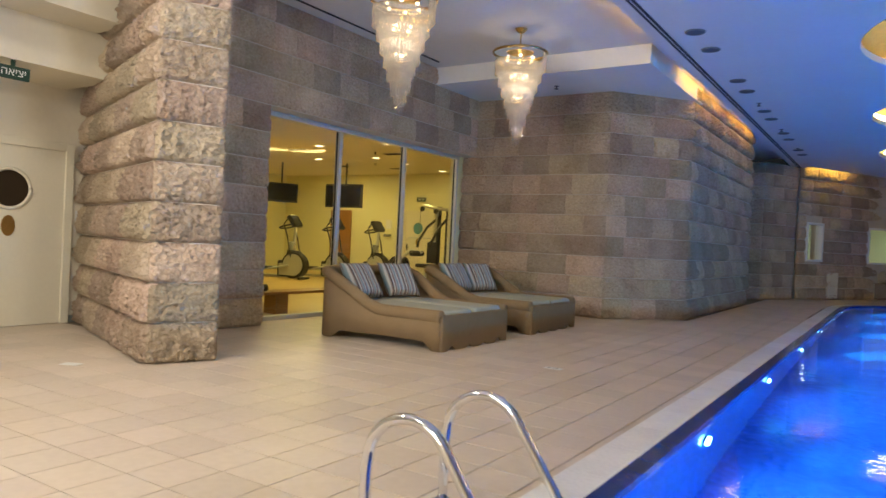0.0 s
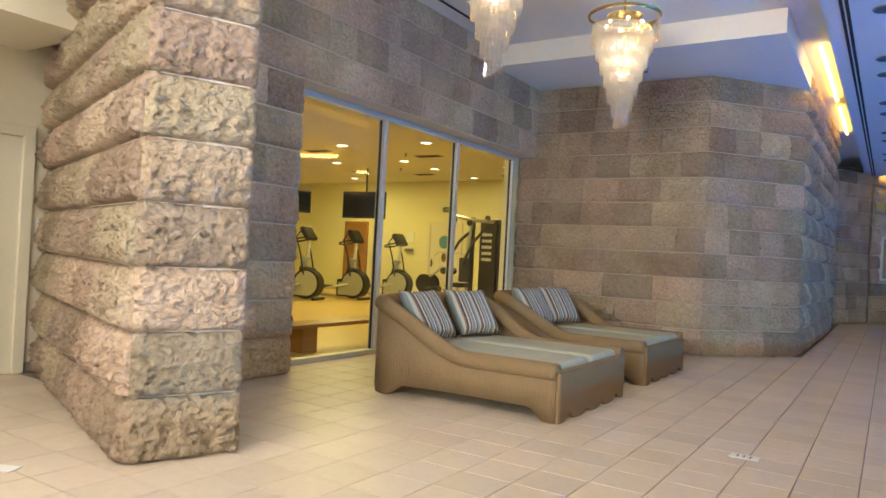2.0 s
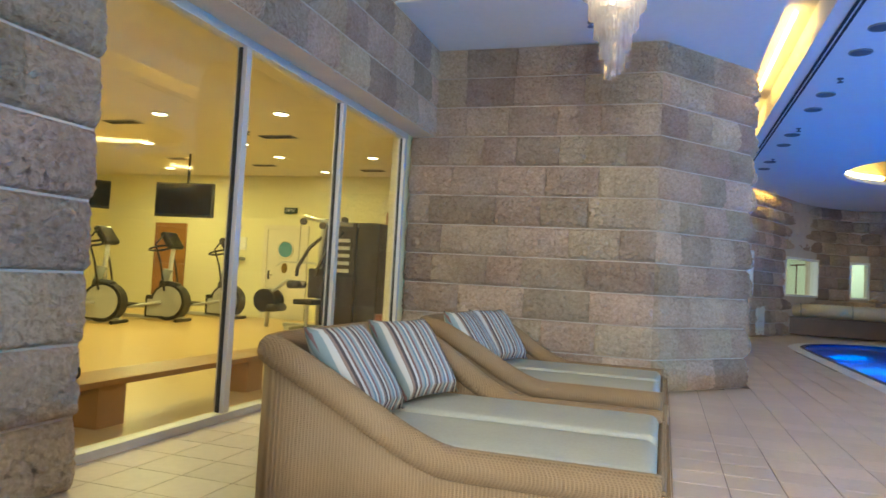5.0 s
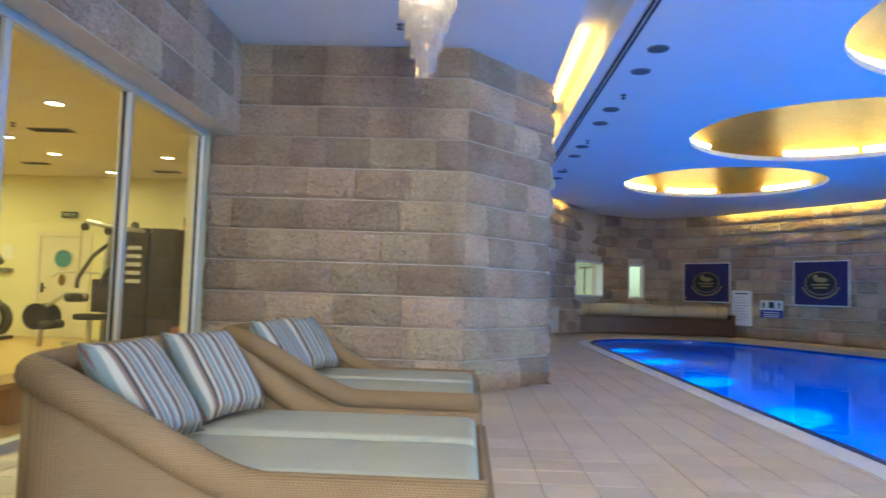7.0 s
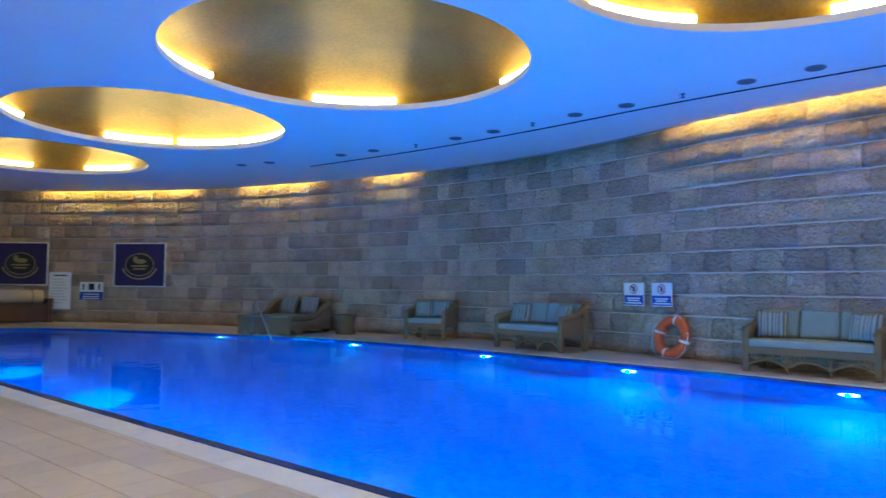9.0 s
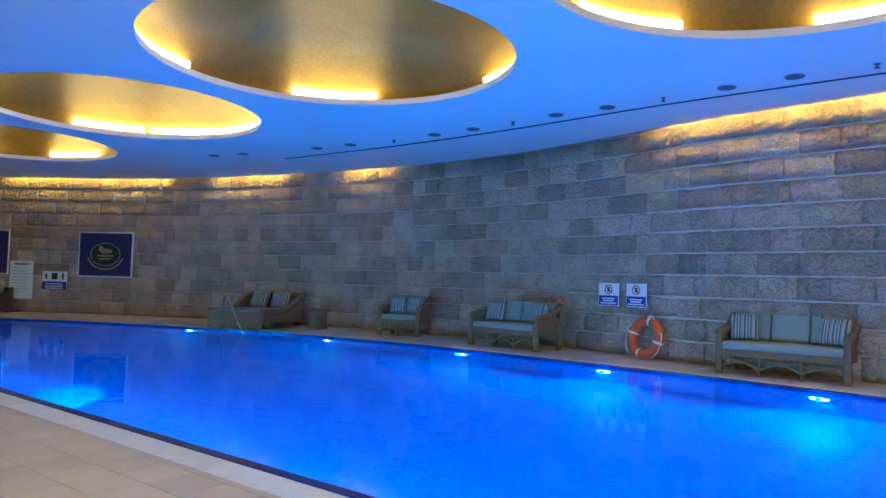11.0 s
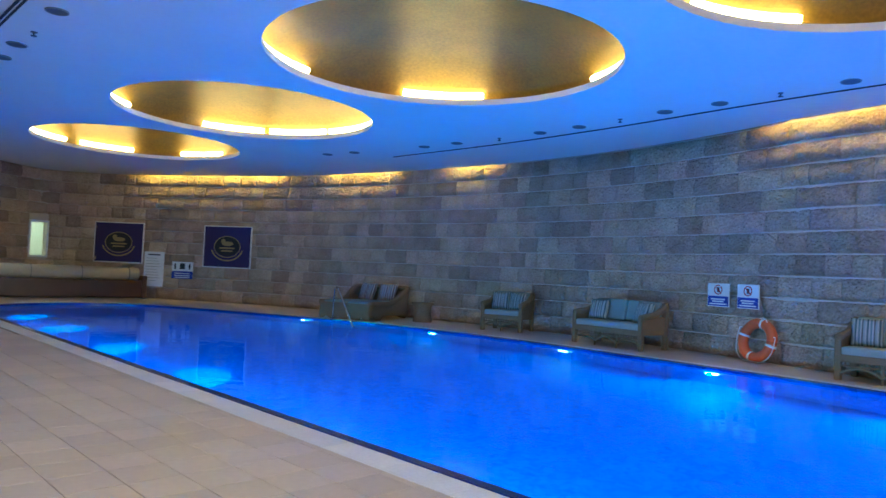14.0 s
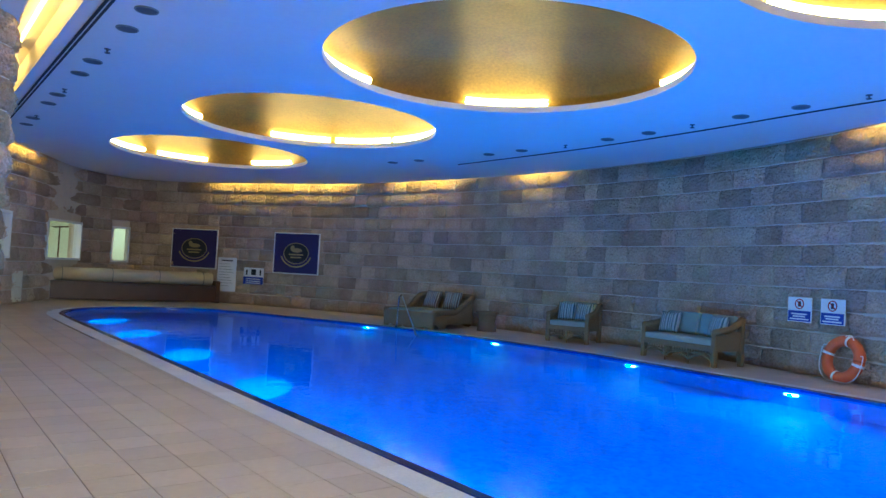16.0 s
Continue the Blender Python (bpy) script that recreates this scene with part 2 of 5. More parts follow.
def smooth_line(points, step=0.25):
    """A Catmull-Rom line through plan points, at even steps."""
    p = [Vector((2 * points[0][0] - points[1][0], 2 * points[0][1] - points[1][1]))] + [Vector(q) for q in points]
    p.append(2 * p[-1] - p[-2])
    out = []
    for a, b, c, d in zip(p, p[1:], p[2:], p[3:]):
        n = max(2, int((c - b).length / 0.05))
        for k in range(n):
            t = k / n
            out.append(0.5 * (2 * b + (c - a) * t + (2 * a - 5 * b + 4 * c - d) * t * t + (3 * b - a - 3 * c + d) * t ** 3))
    out.append(p[-2])
    line, left = [out[0]], 0.0
    for a, b in zip(out, out[1:]):
        left += (b - a).length
        if left >= step:
            line.append(b)
            left = 0.0
    return line


# ---- rock-faced stone ----
rng = random.Random(7)


def block_data(w, h, seed, bulge, nx, nz):
    """Vertices and faces of one rock-faced block, w wide, h high, its face towards -y, its foot at z = 0."""
    r = random.Random(seed)
    verts, faces = [], []
    off = Vector((r.random() * 50, r.random() * 50, r.random() * 50))
    for j in range(nz + 1):
        for i in range(nx + 1):
            u, v = i / nx, j / nz
            rim = (0.55 + 0.45 * min(1.0, min(u * w, (1 - u) * w) / 0.03)) * min(1.0, min(v * h, (1 - v) * h) / 0.02)
            low = v ** 0.55
            belly = (4 * low * (1 - low)) ** 0.8
            q = Vector((u * w, v * h, 0))
            q2 = Vector((q.x, q.y * 1.7, 0))
            chips = 0.3 * noise.noise(q * 4 + off) + 0.55 * (0.5 - abs(noise.noise(q2 * 9 + off))) + 0.6 * (0.4 - abs(noise.noise(q2 * 19 + off))) + 0.5 * noise.noise(q2 * 37 + off)
            d = bulge * rim * (0.2 + 0.8 * belly) * (0.62 + chips)
            verts.append((u * w, -max(d, -0.004) - 0.005 * (rim > 0), v * h))
    for j in range(nz):
        for i in range(nx):
            a = j * (nx + 1) + i
            faces.append((a, a + 1, a + nx + 2, a + nx + 1))
    ring = [i for i in range(nx + 1)] + [j * (nx + 1) + nx for j in range(1, nz + 1)]
    ring += [nz * (nx + 1) + i for i in range(nx - 1, -1, -1)] + [j * (nx + 1) for j in range(nz - 1, 0, -1)]
    base = len(verts)
    for i in ring:
        x, y, z = verts[i]
        verts.append((x, 0.05, z))
    for k in range(len(ring)):
        k2 = (k + 1) % len(ring)
        faces.append((ring[k2], ring[k], base + k, base + k2))
    return verts, faces


_blocks = {}


def block_mesh(w, h, bulge, fine):
    key = (max(1, round(w / 0.06)), round(h, 3), round(bulge, 3), fine, rng.randrange(4))
    if key not in _blocks:
        nx, nz = (max(4, int(w / 0.02)), 18) if fine == 2 else (max(4, int(w / 0.035)), 11) if fine else (max(4, int(w / 0.075)), 8)
        v, f = block_data(1.0 * key[0] * 0.06, h, hash(key[:2]) % 1000 + key[4] * 77, bulge, nx, nz)
        me = bpy.data.meshes.new("stone_block")
        me.from_pydata(v, [], f)
        me.polygons.foreach_set("use_smooth", [True] * len(me.polygons))
        me.materials.append(STONE)
        _blocks[key] = (me, key[0] * 0.06)
    return _blocks[key]


def stone_run(parent, a, b, z0, z1, bulge=0.03, fine=False, sizes=(0.45, 0.95)):
    """Courses of blocks on the face from a to b (plan points); the face looks to the right of the way from a to b."""
    a, b = Vector(a), Vector(b)
    length, d = (b - a).length, (b - a).normalized()
    turn = math.degrees(math.atan2(d.y, d.x))
    k = int(round(z0 / COURSE))
    while k * COURSE < z1 - 0.04:
        lo, hi = max(z0, k * COURSE), min(z1, (k + 1) * COURSE)
        s, first = 0.0, True
        while s < length - 0.01:
            w = rng.uniform(*sizes) * (0.6 if first and k % 2 else 1.0)
            first = False
            if length - s - w < 0.3:
                w = length - s
            at = a + d * s
            gap, bed = 0.004, 0.006 if fine == 2 and bulge > 0.07 and parent.name.startswith("wall_pier") else 0.013
            me, mw = block_mesh(w - gap, hi - lo - bed, bulge, fine)
            ob = new("stone_block", me)
            ob.matrix_world = pose(at.x, at.y, lo + bed / 2, 0, 0, turn) @ Matrix.Diagonal(((w - gap) / mw, 1, 1, 1))
            ob.parent = parent
            s += w
        k += 1


# ---- floor, pool and shell ----
pool_line = smooth_line([(6.27, -5.1), (6.27, 2), (6.27, 8), (6.27, 13.6), (6.4, 15.2), (7.0, 16.5), (8.2, 17.25), (9.6, 17.2), (10.7, 16.4),
                         (11.9, 13.8), (12.85, 11.2), (13.4, 8.9), (13.7, 6.0), (13.6, 3.5), (13.4, 0.5), (13.1, -2.0), (12.9, -5.1)], 0.3)
wall_points = [(13.7, -12.0), (14.2, -6.0), (14.62, -1.9), (14.98, 0.8), (15.4, 2.2), (15.92, 4.6), (16.08, 7.5), (15.65, 11.2), (14.5, 15.5),
               (12.5, 19.05), (10.85, 21.2), (9.1, 22.05), (7.2, 20.75), (5.9, 18.4), (4.8, 16.4)]
wall_line = smooth_line(wall_points, 0.3)


def offset(line, d):
    """The line moved d metres to its left."""
    out = []
    for i, p in enumerate(line):
        t = (line[min(i + 1, len(line) - 1)] - line[max(i - 1, 0)]).normalized()
        out.append(p + Vector((-t.y, t.x)) * d)
    return out


def strip(bm, a, b, za, zb):
    va, vb = [bm.verts.new((p.x, p.y, za)) for p in a], [bm.verts.new((p.x, p.y, zb)) for p in b]
    for i in range(len(a) - 1):
        bm.faces.new((va[i], va[i + 1], vb[i + 1], vb[i]))
    return bm


# deck: one sheet with the pool cut out of it
bm = bmesh.new()
outer = [(-1.3, -12.2), (17.2, -12.2), (17.2, 23.2), (3.0, 23.2), (3.0, 5.3), (-1.3, 5.3)]
edges = []
for loop in (outer, [(p.x, p.y) for p in pool_line]):
    v = [bm.verts.new((x, y, -0.006)) for x, y in loop]
    edges += [bm.edges.new((v[i], v[(i + 1) % len(v)])) for i in range(len(v))]
bmesh.ops.triangle_fill(bm, use_beauty=True, use_dissolve=False, edges=edges)
floor = structure(part("floor", bm, GROUT), "pale beige ceramic tile deck round the pool", "floor")

# pool basin
bm = bmesh.new()
n = len(pool_line)
loop = pool_line + [pool_line[0]]
strip(bm, loop, loop, -0.07, -1.5)
bm.faces.new([bm.verts.new((p.x, p.y, -1.5)) for p in pool_line])
basin = structure(part("pool_basin", bm, POOLTILE), "pool basin lined with blue mosaic tile", "pool")
bm = bmesh.new()
bm.faces.new([bm.verts.new((p.x, p.y, -0.03)) for p in pool_line[::-1]])
water = structure(part("water", bm, WATER), "clear blue lit pool water with faint ripples", "water")
water.visible_shadow = False

# coping ring and waterline band
coping = structure(part("coping_bed", strip(bmesh.new(), offset(loop, 0.34), loop, -0.004, -0.003), GROUT), "pale stone pool coping", "coping")
band = structure(part("waterline_bed", strip(bmesh.new(), loop, loop, -0.005, -0.07), GROUT), "dark navy glazed waterline tiles", "pool tiles")


def wall_run(name, a, b, z0, z1, thick, mat=MORTAR, label="", category="wall"):
    """A plain wall body whose face runs from a to b and looks to the right of that way."""
    a, b = Vector(a), Vector(b)
    d = (b - a).normalized()
    nrm = Vector((-d.y, d.x)) * thick
    ob = part(name, prism(bmesh.new(), [tuple(a), tuple(b), tuple(b + nrm), tuple(a + nrm)], z0, z1), mat)
    return structure(ob, label, category)


STONE_LABEL = "rock-faced beige limestone block wall"
runs = []     # stone facing is laid last
GX = 0.35     # stone face beside and over the gym glazing


def stone_wall(name, a, b, z0, z1, thick, bulge=0.03, fine=False, sizes=(0.45, 0.95), more=(0, 0)):
    w = wall_run(name, a, b, z0, z1, thick, MORTAR, STONE_LABEL)
    d = (Vector(b) - Vector(a)).normalized()
    runs.append((w, Vector(a) - d * more[0], Vector(b) + d * more[1], z0, z1, bulge, fine, sizes))
    return w


# pier between the entrance door and the gym glazing
P1, P2, P0 = Vector((1.81, -3.07)), Vector((2.03, -2.54)), Vector((-1.19, -2.02))
stone_wall("wall_pier_side", P0, P1, 0, HIGH, 0.3, 0.1, 2, (0.5, 0.9), (0, 0.03))
stone_wall("wall_pier_end", P1 + Vector((0.0, 0.001)), P2, 0, HIGH, 0.25, 0.075, 2, (2, 3), (0.03, 0.03))
wall_run("wall_pier_back", P2, (GX, -1.9), 0, HIGH, 0.25, MORTAR, STONE_LABEL)
stone_wall("wall_gym_jamb", (GX, -1.95), (GX, -0.42), 0, HIGH, 0.34, 0.06, 2)
stone_wall("wall_gym_lintel", (GX, -0.42), (GX, 5.02), 2.93, HIGH, 0.3, 0.045, True, (0.4, 0.75))
stone_wall("wall_alcove", (GX - 0.3, 5.0), (3.07, 5.0), 0, SOFFIT, 0.4, 0.1, 2, (0.4, 0.85))
stone_wall("wall_chamfer", (3.07, 5.0), (4.15, 6.28), 0, SOFFIT, 0.4, 0.08, 2, (0.4, 0.7), (0.01, 0.01))
stone_wall("wall_gallery", (4.15, 6.28), (4.2, 12.1), 0, HIGH, 0.4, 0.08, True)
wall_run("wall_recess_side", (4.2, 12.1), (3.4, 12.1), 0, HIGH, 0.3, CREAM, "cream painted recess wall")
wall_run("wall_recess_back", (3.5, 12.1), (3.5, 15.2), 0, HIGH, 0.2, CREAM, "cream painted wall with a door")
stone_wall("wall_recess_pier", (3.5, 15.0), (4.1, 15.0), 0, CEIL, 0.4, 0.03, False)
stone_wall("wall_recess_front", (4.1, 15.0), (4.8, 16.4), 0, CEIL, 0.4, 0.04, False)

# the long curved wall
rev = wall_line[::-1]
cum = [0.0]
for p, q in zip(rev, rev[1:]):
    cum.append(cum[-1] + (q - p).length)
WINDOWS = []   # (start, end) along the wall, sill, head


def at_length(s):
    for i in range(len(cum) - 1):
        if cum[i + 1] >= s:
            return rev[i].lerp(rev[i + 1], (s - cum[i]) / (cum[i + 1] - cum[i]))
    return rev[-1]


def near_length(x, y):
    return cum[min(range(len(rev)), key=lambda i: (rev[i] - Vector((x, y))).length)]


for x, y, w, lo, hi in ((5.22, 17.15, 0.8, 1.17, 2.36), (7.1, 20.6, 2.0, 1.17, 2.36), (9.05, 22.0, 0.6, 1.17, 2.36)):
    s = near_length(x, y)
    WINDOWS.append((s - w / 2, s + w / 2, lo, hi))
cuts = sorted({0.0, cum[-1], *[v for w in WINDOWS for v in w[:2]], *[s for s in cum if not any(w[0] - 0.02 < s < w[1] + 0.02 for w in WINDOWS)]})
levels = [0.0, 1.17, 2.36, HIGH]
bm = bmesh.new()
bare = [at_length(s) for s in cuts]
front, behind = offset(bare, -0.008), offset(bare, 0.34)
gf = [[bm.verts.new((p.x, p.y, z)) for z in levels] for p in front]
gb = [[bm.verts.new((p.x, p.y, z)) for z in levels] for p in behind]


def is_hole(i, k):
    return k == 1 and 0 <= i < len(cuts) - 1 and any(w[0] <= cuts[i] + 1e-4 and cuts[i + 1] - 1e-4 <= w[1] for w in WINDOWS)


for i in range(len(cuts) - 1):
    for k in range(3):
        if is_hole(i, k):
            bm.faces.new((gf[i][k], gf[i + 1][k], gb[i + 1][k], gb[i][k]))
            bm.faces.new((gf[i][k + 1], gb[i][k + 1], gb[i + 1][k + 1], gf[i + 1][k + 1]))
            for q in (i, i + 1):
                if not is_hole(i - 1 if q == i else i + 1, k):
                    bm.faces.new((gf[q][k], gb[q][k], gb[q][k + 1], gf[q][k + 1]))
            continue
        bm.faces.new((gf[i][k], gf[i + 1][k], gf[i + 1][k + 1], gf[i][k + 1]))
        bm.faces.new((gb[i][k], gb[i][k + 1], gb[i + 1][k + 1], gb[i + 1][k]))
    bm.faces.new((gf[i][3], gf[i + 1][3], gb[i + 1][3], gb[i][3]))
wall_curved = structure(part("wall_curved", bm, MORTAR), STONE_LABEL + " curving round the pool hall", "wall")

# plain walls that close the place
wall_run("wall_near_end", (14.6, -12), (-1.19, -12), 0, HIGH, 0.3, CREAM, "plain cream wall")
wall_run("wall_entrance", (-1.19, -12), (-1.19, -2.02), 0, HIGH, 0.2, CREAM, "plain cream painted wall with a door")

# ceilings
HOLES = [(9.16, -1.93), (9.16, 3.49), (9.16, 8.67), (9.16, 13.9)]
HOLE_R = 2.28
edge_line = offset(wall_line, 0.32)
bm = bmesh.new()
outline = [(4.62, -12.1)] + [(p.x, p.y) for p in edge_line] + [(4.62, 17.2)]
loops = [outline] + [[(cx + HOLE_R * math.cos(a * math.pi / 48), cy + HOLE_R * math.sin(a * math.pi / 48)) for a in range(96)] for cx, cy in HOLES]
edges = []
for lp in loops:
    v = [bm.verts.new((x, y, CEIL)) for x, y in lp]
    edges += [bm.edges.new((v[i], v[(i + 1) % len(v)])) for i in range(len(v))]
bmesh.ops.triangle_fill(bm, use_beauty=True, use_dissolve=False, edges=edges)
strip(bm, edge_line, edge_line, CEIL, HIGH)
box(bm, 4.62, -12.1, CEIL, 4.64, 17.0, HIGH)
structure(part("ceiling", bm, PAINT), "white painted ceiling over the pool with round openings", "ceiling")
bm = bmesh.new()
box(bm, -1.4, -12.2, HIGH, 4.64, 17.2, HIGH + 0.1)
strip(bm, edge_line, offset(wall_line, -0.1), HIGH, HIGH)
structure(part("ceiling_high", bm, PAINT), "white painted raised ceiling", "ceiling")
plain("ceiling_soffit", GX + 0.0, 3.43, SOFFIT, 4.2, 6.7, HIGH - 0.004, PAINT, "white painted dropped ceiling panel", "ceiling")
plain("ceiling_roof", -12, -12.4, 5.6, 18, 24, 5.7, DARK, "closed roof above the ceilings", "ceiling")


def dome(at, lit):
    d = thing("ceiling_dome", "round gold-leaf ceiling dome with hidden warm lights round its rim", "ceiling light", (at[0], at[1], CEIL), group="domes over the pool")
    bm = bmesh.new()
    R, rise, n, rows = HOLE_R + 0.22, 0.75, 64, 12
    rings = []
    for j in range(rows + 1):
        f = j / rows
        r, z = R * math.cos(f * math.pi / 2 * 0.999), 0.1 + rise * math.sin(f * math.pi / 2)
        rings.append([bm.verts.new((r * math.cos(2 * math.pi * k / n), r * math.sin(2 * math.pi * k / n), z)) for k in range(n)])
    for a, b in zip(rings, rings[1:]):
        for k in range(n):
            bm.faces.new((a[k], b[k], b[(k + 1) % n], a[(k + 1) % n]))
    part("bowl", bm, GOLD, d, "concave gold-leaf bowl", True)
    bm = bmesh.new()
    prof = [(HOLE_R, 0.0), (HOLE_R, 0.09), (HOLE_R + 0.05, 0.09), (HOLE_R + 0.05, 0.06), (HOLE_R + 0.26, 0.06), (HOLE_R + 0.26, 0.12)]
    pr = [[bm.verts.new((r * math.cos(2 * math.pi * k / n), r * math.sin(2 * math.pi * k / n), z)) for k in range(n)] for r, z in prof]
    for a, b in zip(pr, pr[1:]):
        for k in range(n):
            bm.faces.new((a[k], a[(k + 1) % n], b[(k + 1) % n], b[k]))
    part("rim", bm, PAINT, d, "white plaster lip")
    for a0, a1 in lit:
        arc = [radians(a0 + (a1 - a0) * f / 8) for f in range(9)]
        pts = [((HOLE_R + 0.15) * math.cos(a), (HOLE_R + 0.15) * math.sin(a), 0.19) for a in arc]
        part("light_tube", tube(bmesh.new(), pts, 0.055, 8), DOME_GLOW, d, "glowing warm tube lamp")
    return d


# the tubes that burn in each dome, in degrees round its rim
dome(HOLES[0], ((44, 75), (-20, 11), (112, 143), (180, 211), (245, 276)))
dome(HOLES[1], ((103, 142), (31, 62), (-47, -17), (180, 211), (250, 281)))
dome(HOLES[2], ((126, 161), (54, 84), (21, 51), (-25, 18), (200, 231), (262, 293)))
dome(HOLES[3], ((115, 152), (74, 105), (15, 45), (-50, -20), (200, 231)))

# cove lamps
for y0, y1 in ((-3.0, -0.6), (0.2, 2.9), (5.0, 8.3), (8.9, 11.6)):
    tagged(part("cove_lamp", tube(bmesh.new(), [(4.42, y0, HIGH - 0.06), (4.42, y1, HIGH - 0.06)], 0.025, 8), COVE_GLOW),
           "glowing warm tube lamp hidden in the ceiling cove", "cove lamp", "cove lamps")
for x0, y0, x1, y1 in ((4.9, 16.6, 6.0, 18.6), (11.6, 20.35, 14.4, 15.75), (14.85, 14.45, 15.55, 11.85), (15.82, 10.15, 16.0, 8.75), (15.2, 1.55, 14.4, -4.0)):
    s0, s1 = near_length(x0, y0), near_length(x1, y1)
    pts = []
    for i in range(13):
        s = s0 + (s1 - s0) * i / 12
        p, q = at_length(s), at_length(s + 0.05)
        t = (q - p).normalized()
        pts.append((p.x + t.y * 0.26, p.y - t.x * 0.26, HIGH - 0.14))
    tagged(part("cove_lamp", tube(bmesh.new(), pts, 0.025, 8), WALL_GLOW), "glowing warm tube lamp hidden in the ceiling cove", "cove lamp", "cove lamps")

# underwater lamps
def pool_lamp(x, y, nx, ny, reach, drift=0.0):
    lean, rise, up = (1.3, 1.6, 128) if nx < 0 else (2.0, 0.9, 58)
    far = 1.0 if y < 6 else 0.6 if y < 9 else 0.2
    up *= far
    t = thing("pool_lamp", "round underwater pool lamp glowing pale blue in the pool wall", "pool lamp", (x, y, -0.45), math.degrees(math.atan2(-nx, ny)), "underwater lamps")
    part("lens", cyl(bmesh.new(), (0, 0.0, 0), (0, 0.03, 0), 0.11, 0.09, 20), POOL_GLOW, t, "glowing lens")
    bm = bmesh.new()
    tube(bm, [(0.122 * math.cos(a * math.pi / 12), 0.012, 0.122 * math.sin(a * math.pi / 12)) for a in range(25)], 0.014, 6)
    part("bezel", bm, STEEL, t)
    spot("pool_light", (x + nx * 0.1, y + ny * 0.1, -0.4), (x + nx * lean, y + ny * lean, rise), up, (0.0, 0.26, 1.0), 100, 0.02)
    spot("pool_glow", (x + nx * 0.05, y + ny * 0.05, -0.5), (x + nx * 3.0, y + ny * 3.0, -1.3), (520 if nx < 0 and y < 3 else 270) * (0.4 + 0.6 * far), (0.0, 0.4, 1.0), 160, 0.012)
    spot("pool_beam", (x + nx * 0.06, y + ny * 0.06, -0.45), (x + nx * reach, y + ny * reach + drift, -1.45), 420 if drift == 0 else 4200 if y > 2 else 250, (0.0, 0.72, 1.0), 74 if drift == 0 else 25, 0.02)


for y in (-1.5, 1.4, 4.45, 7.5, 10.6, 13.3):
    pool_lamp(6.28, y, 1, 0, 0.85, 1.3)
for x, y in ((13.18, -1.25), (13.48, 1.8), (13.65, 4.7), (13.5, 8.1), (12.6, 11.8), (12.93, -4.2)):
    pool_lamp(x - 0.01, y, -1, 0.0, 0.4)

# gym shell
plain("gym_floor", -11.2, -2.0, -0.2, -0.02, 11.0, 0.0, GYMFLOOR, "honey-coloured sports floor of the gym", "floor")
plain("gym_ceiling", -11.2, -2.0, 3.3, 0.04, 11.0, 3.4, CREAM, "cream gym ceiling", "ceiling")
plain("gym_wall_far", -11.2, 10.9, 0, 0.0, 11.1, 3.3, GYMWALL, "yellow painted gym wall", "wall")
plain("gym_wall_side", -11.2, -2.0, 0, -11.0, 10.9, 3.3, GYMWALL, "yellow painted gym wall", "wall")
plain("gym_wall_near", -11.0, -2.0, 0, 0.0, -1.8, 3.3, GYMWALL, "yellow painted gym wall", "wall")
plain("gym_wall_return", -0.15, 4.82, 0, 0.03, 10.9, 3.3, GYMWALL, "yellow painted gym wall", "wall")
gym_lamps = [(-1.95, 5.1), (-3.85, 4.95), (-3.9, 7.1), (-5.8, 7.0), (-3.95, 8.4), (-3.9, 10.2), (-7.6, 9.8), (-2.05, 8.5), (-1.95, 1.6), (-5.8, 2.0), (-5.8, 4.2), (-7.8, 5.5)]
for x, y in gym_lamps:
    t = thing("downlight", "round recessed gym downlight, glowing warm", "downlight", (x, y, 3.3), group="gym downlights")
    part("lens", cyl(bmesh.new(), (0, 0, -0.006), (0, 0, -0.002), 0.1, seg=20), LAMP_GLOW, t, "glowing lens")
    bm = bmesh.new()
    tube(bm, [(0.115 * math.cos(a * math.pi / 12), 0.115 * math.sin(a * math.pi / 12), -0.008) for a in range(25)], 0.014, 6)
    part("trim_ring", bm, PAINT, t)
for x, y in ((-2.2, 2.0), (-3.9, 5.5), (-3.9, 8.5), (-7.4, 5.0), (-7.4, 9.0)):
    area("gym_light", pose(x, y, 3.27), 0.5, 0.5, 66, GYM)

# unseen fill lamps, added to brighten the pier, alcove wall, jamb and floor
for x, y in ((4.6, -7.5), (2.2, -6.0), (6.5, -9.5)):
    area("fill_area", pose(x, y, HIGH - 0.05 if x < 4.6 else CEIL - 0.03), 0.4, 0.4, 125, WHITE)
area("fill_alcove", look((4.2, -11.0, 2.6), (2.4, 5.0, 1.7)), 3.4, 1.8, 98, (1.0, 0.97, 0.92), 60)
spot("fill_spot", (5.9, -7.4, CEIL - 0.03), (1.9, -2.9, 1.9), 430, (1.0, 0.98, 0.94), 44, 0.1)
spot("fill_spot", (6.6, -3.9, CEIL - 0.03), (0.8, -0.3, 1.9), 520, (1.0, 0.95, 0.88), 78, 0.2)


# ---- gym glazing ----
glazing = structure(thing("window_1", "", ""), "floor-to-ceiling gym glazing in aluminium frames", "window")
for y in (-0.42, 1.34, 3.03, 4.77):
    post = part("mullion", box(bmesh.new(), -0.04, y - 0.035, 0.05, 0.05, y + 0.035, 2.88, 0.004), ALU, glazing)
    part("gasket", box(bmesh.new(), -0.02, y - 0.043, 0.06, 0.012, y - 0.034, 2.86), DARK, post, "black rubber gasket")
part("bottom_rail", box(bmesh.new(), -0.05, -0.45, 0.0, 0.06, 4.81, 0.06, 0.004), ALU, glazing)
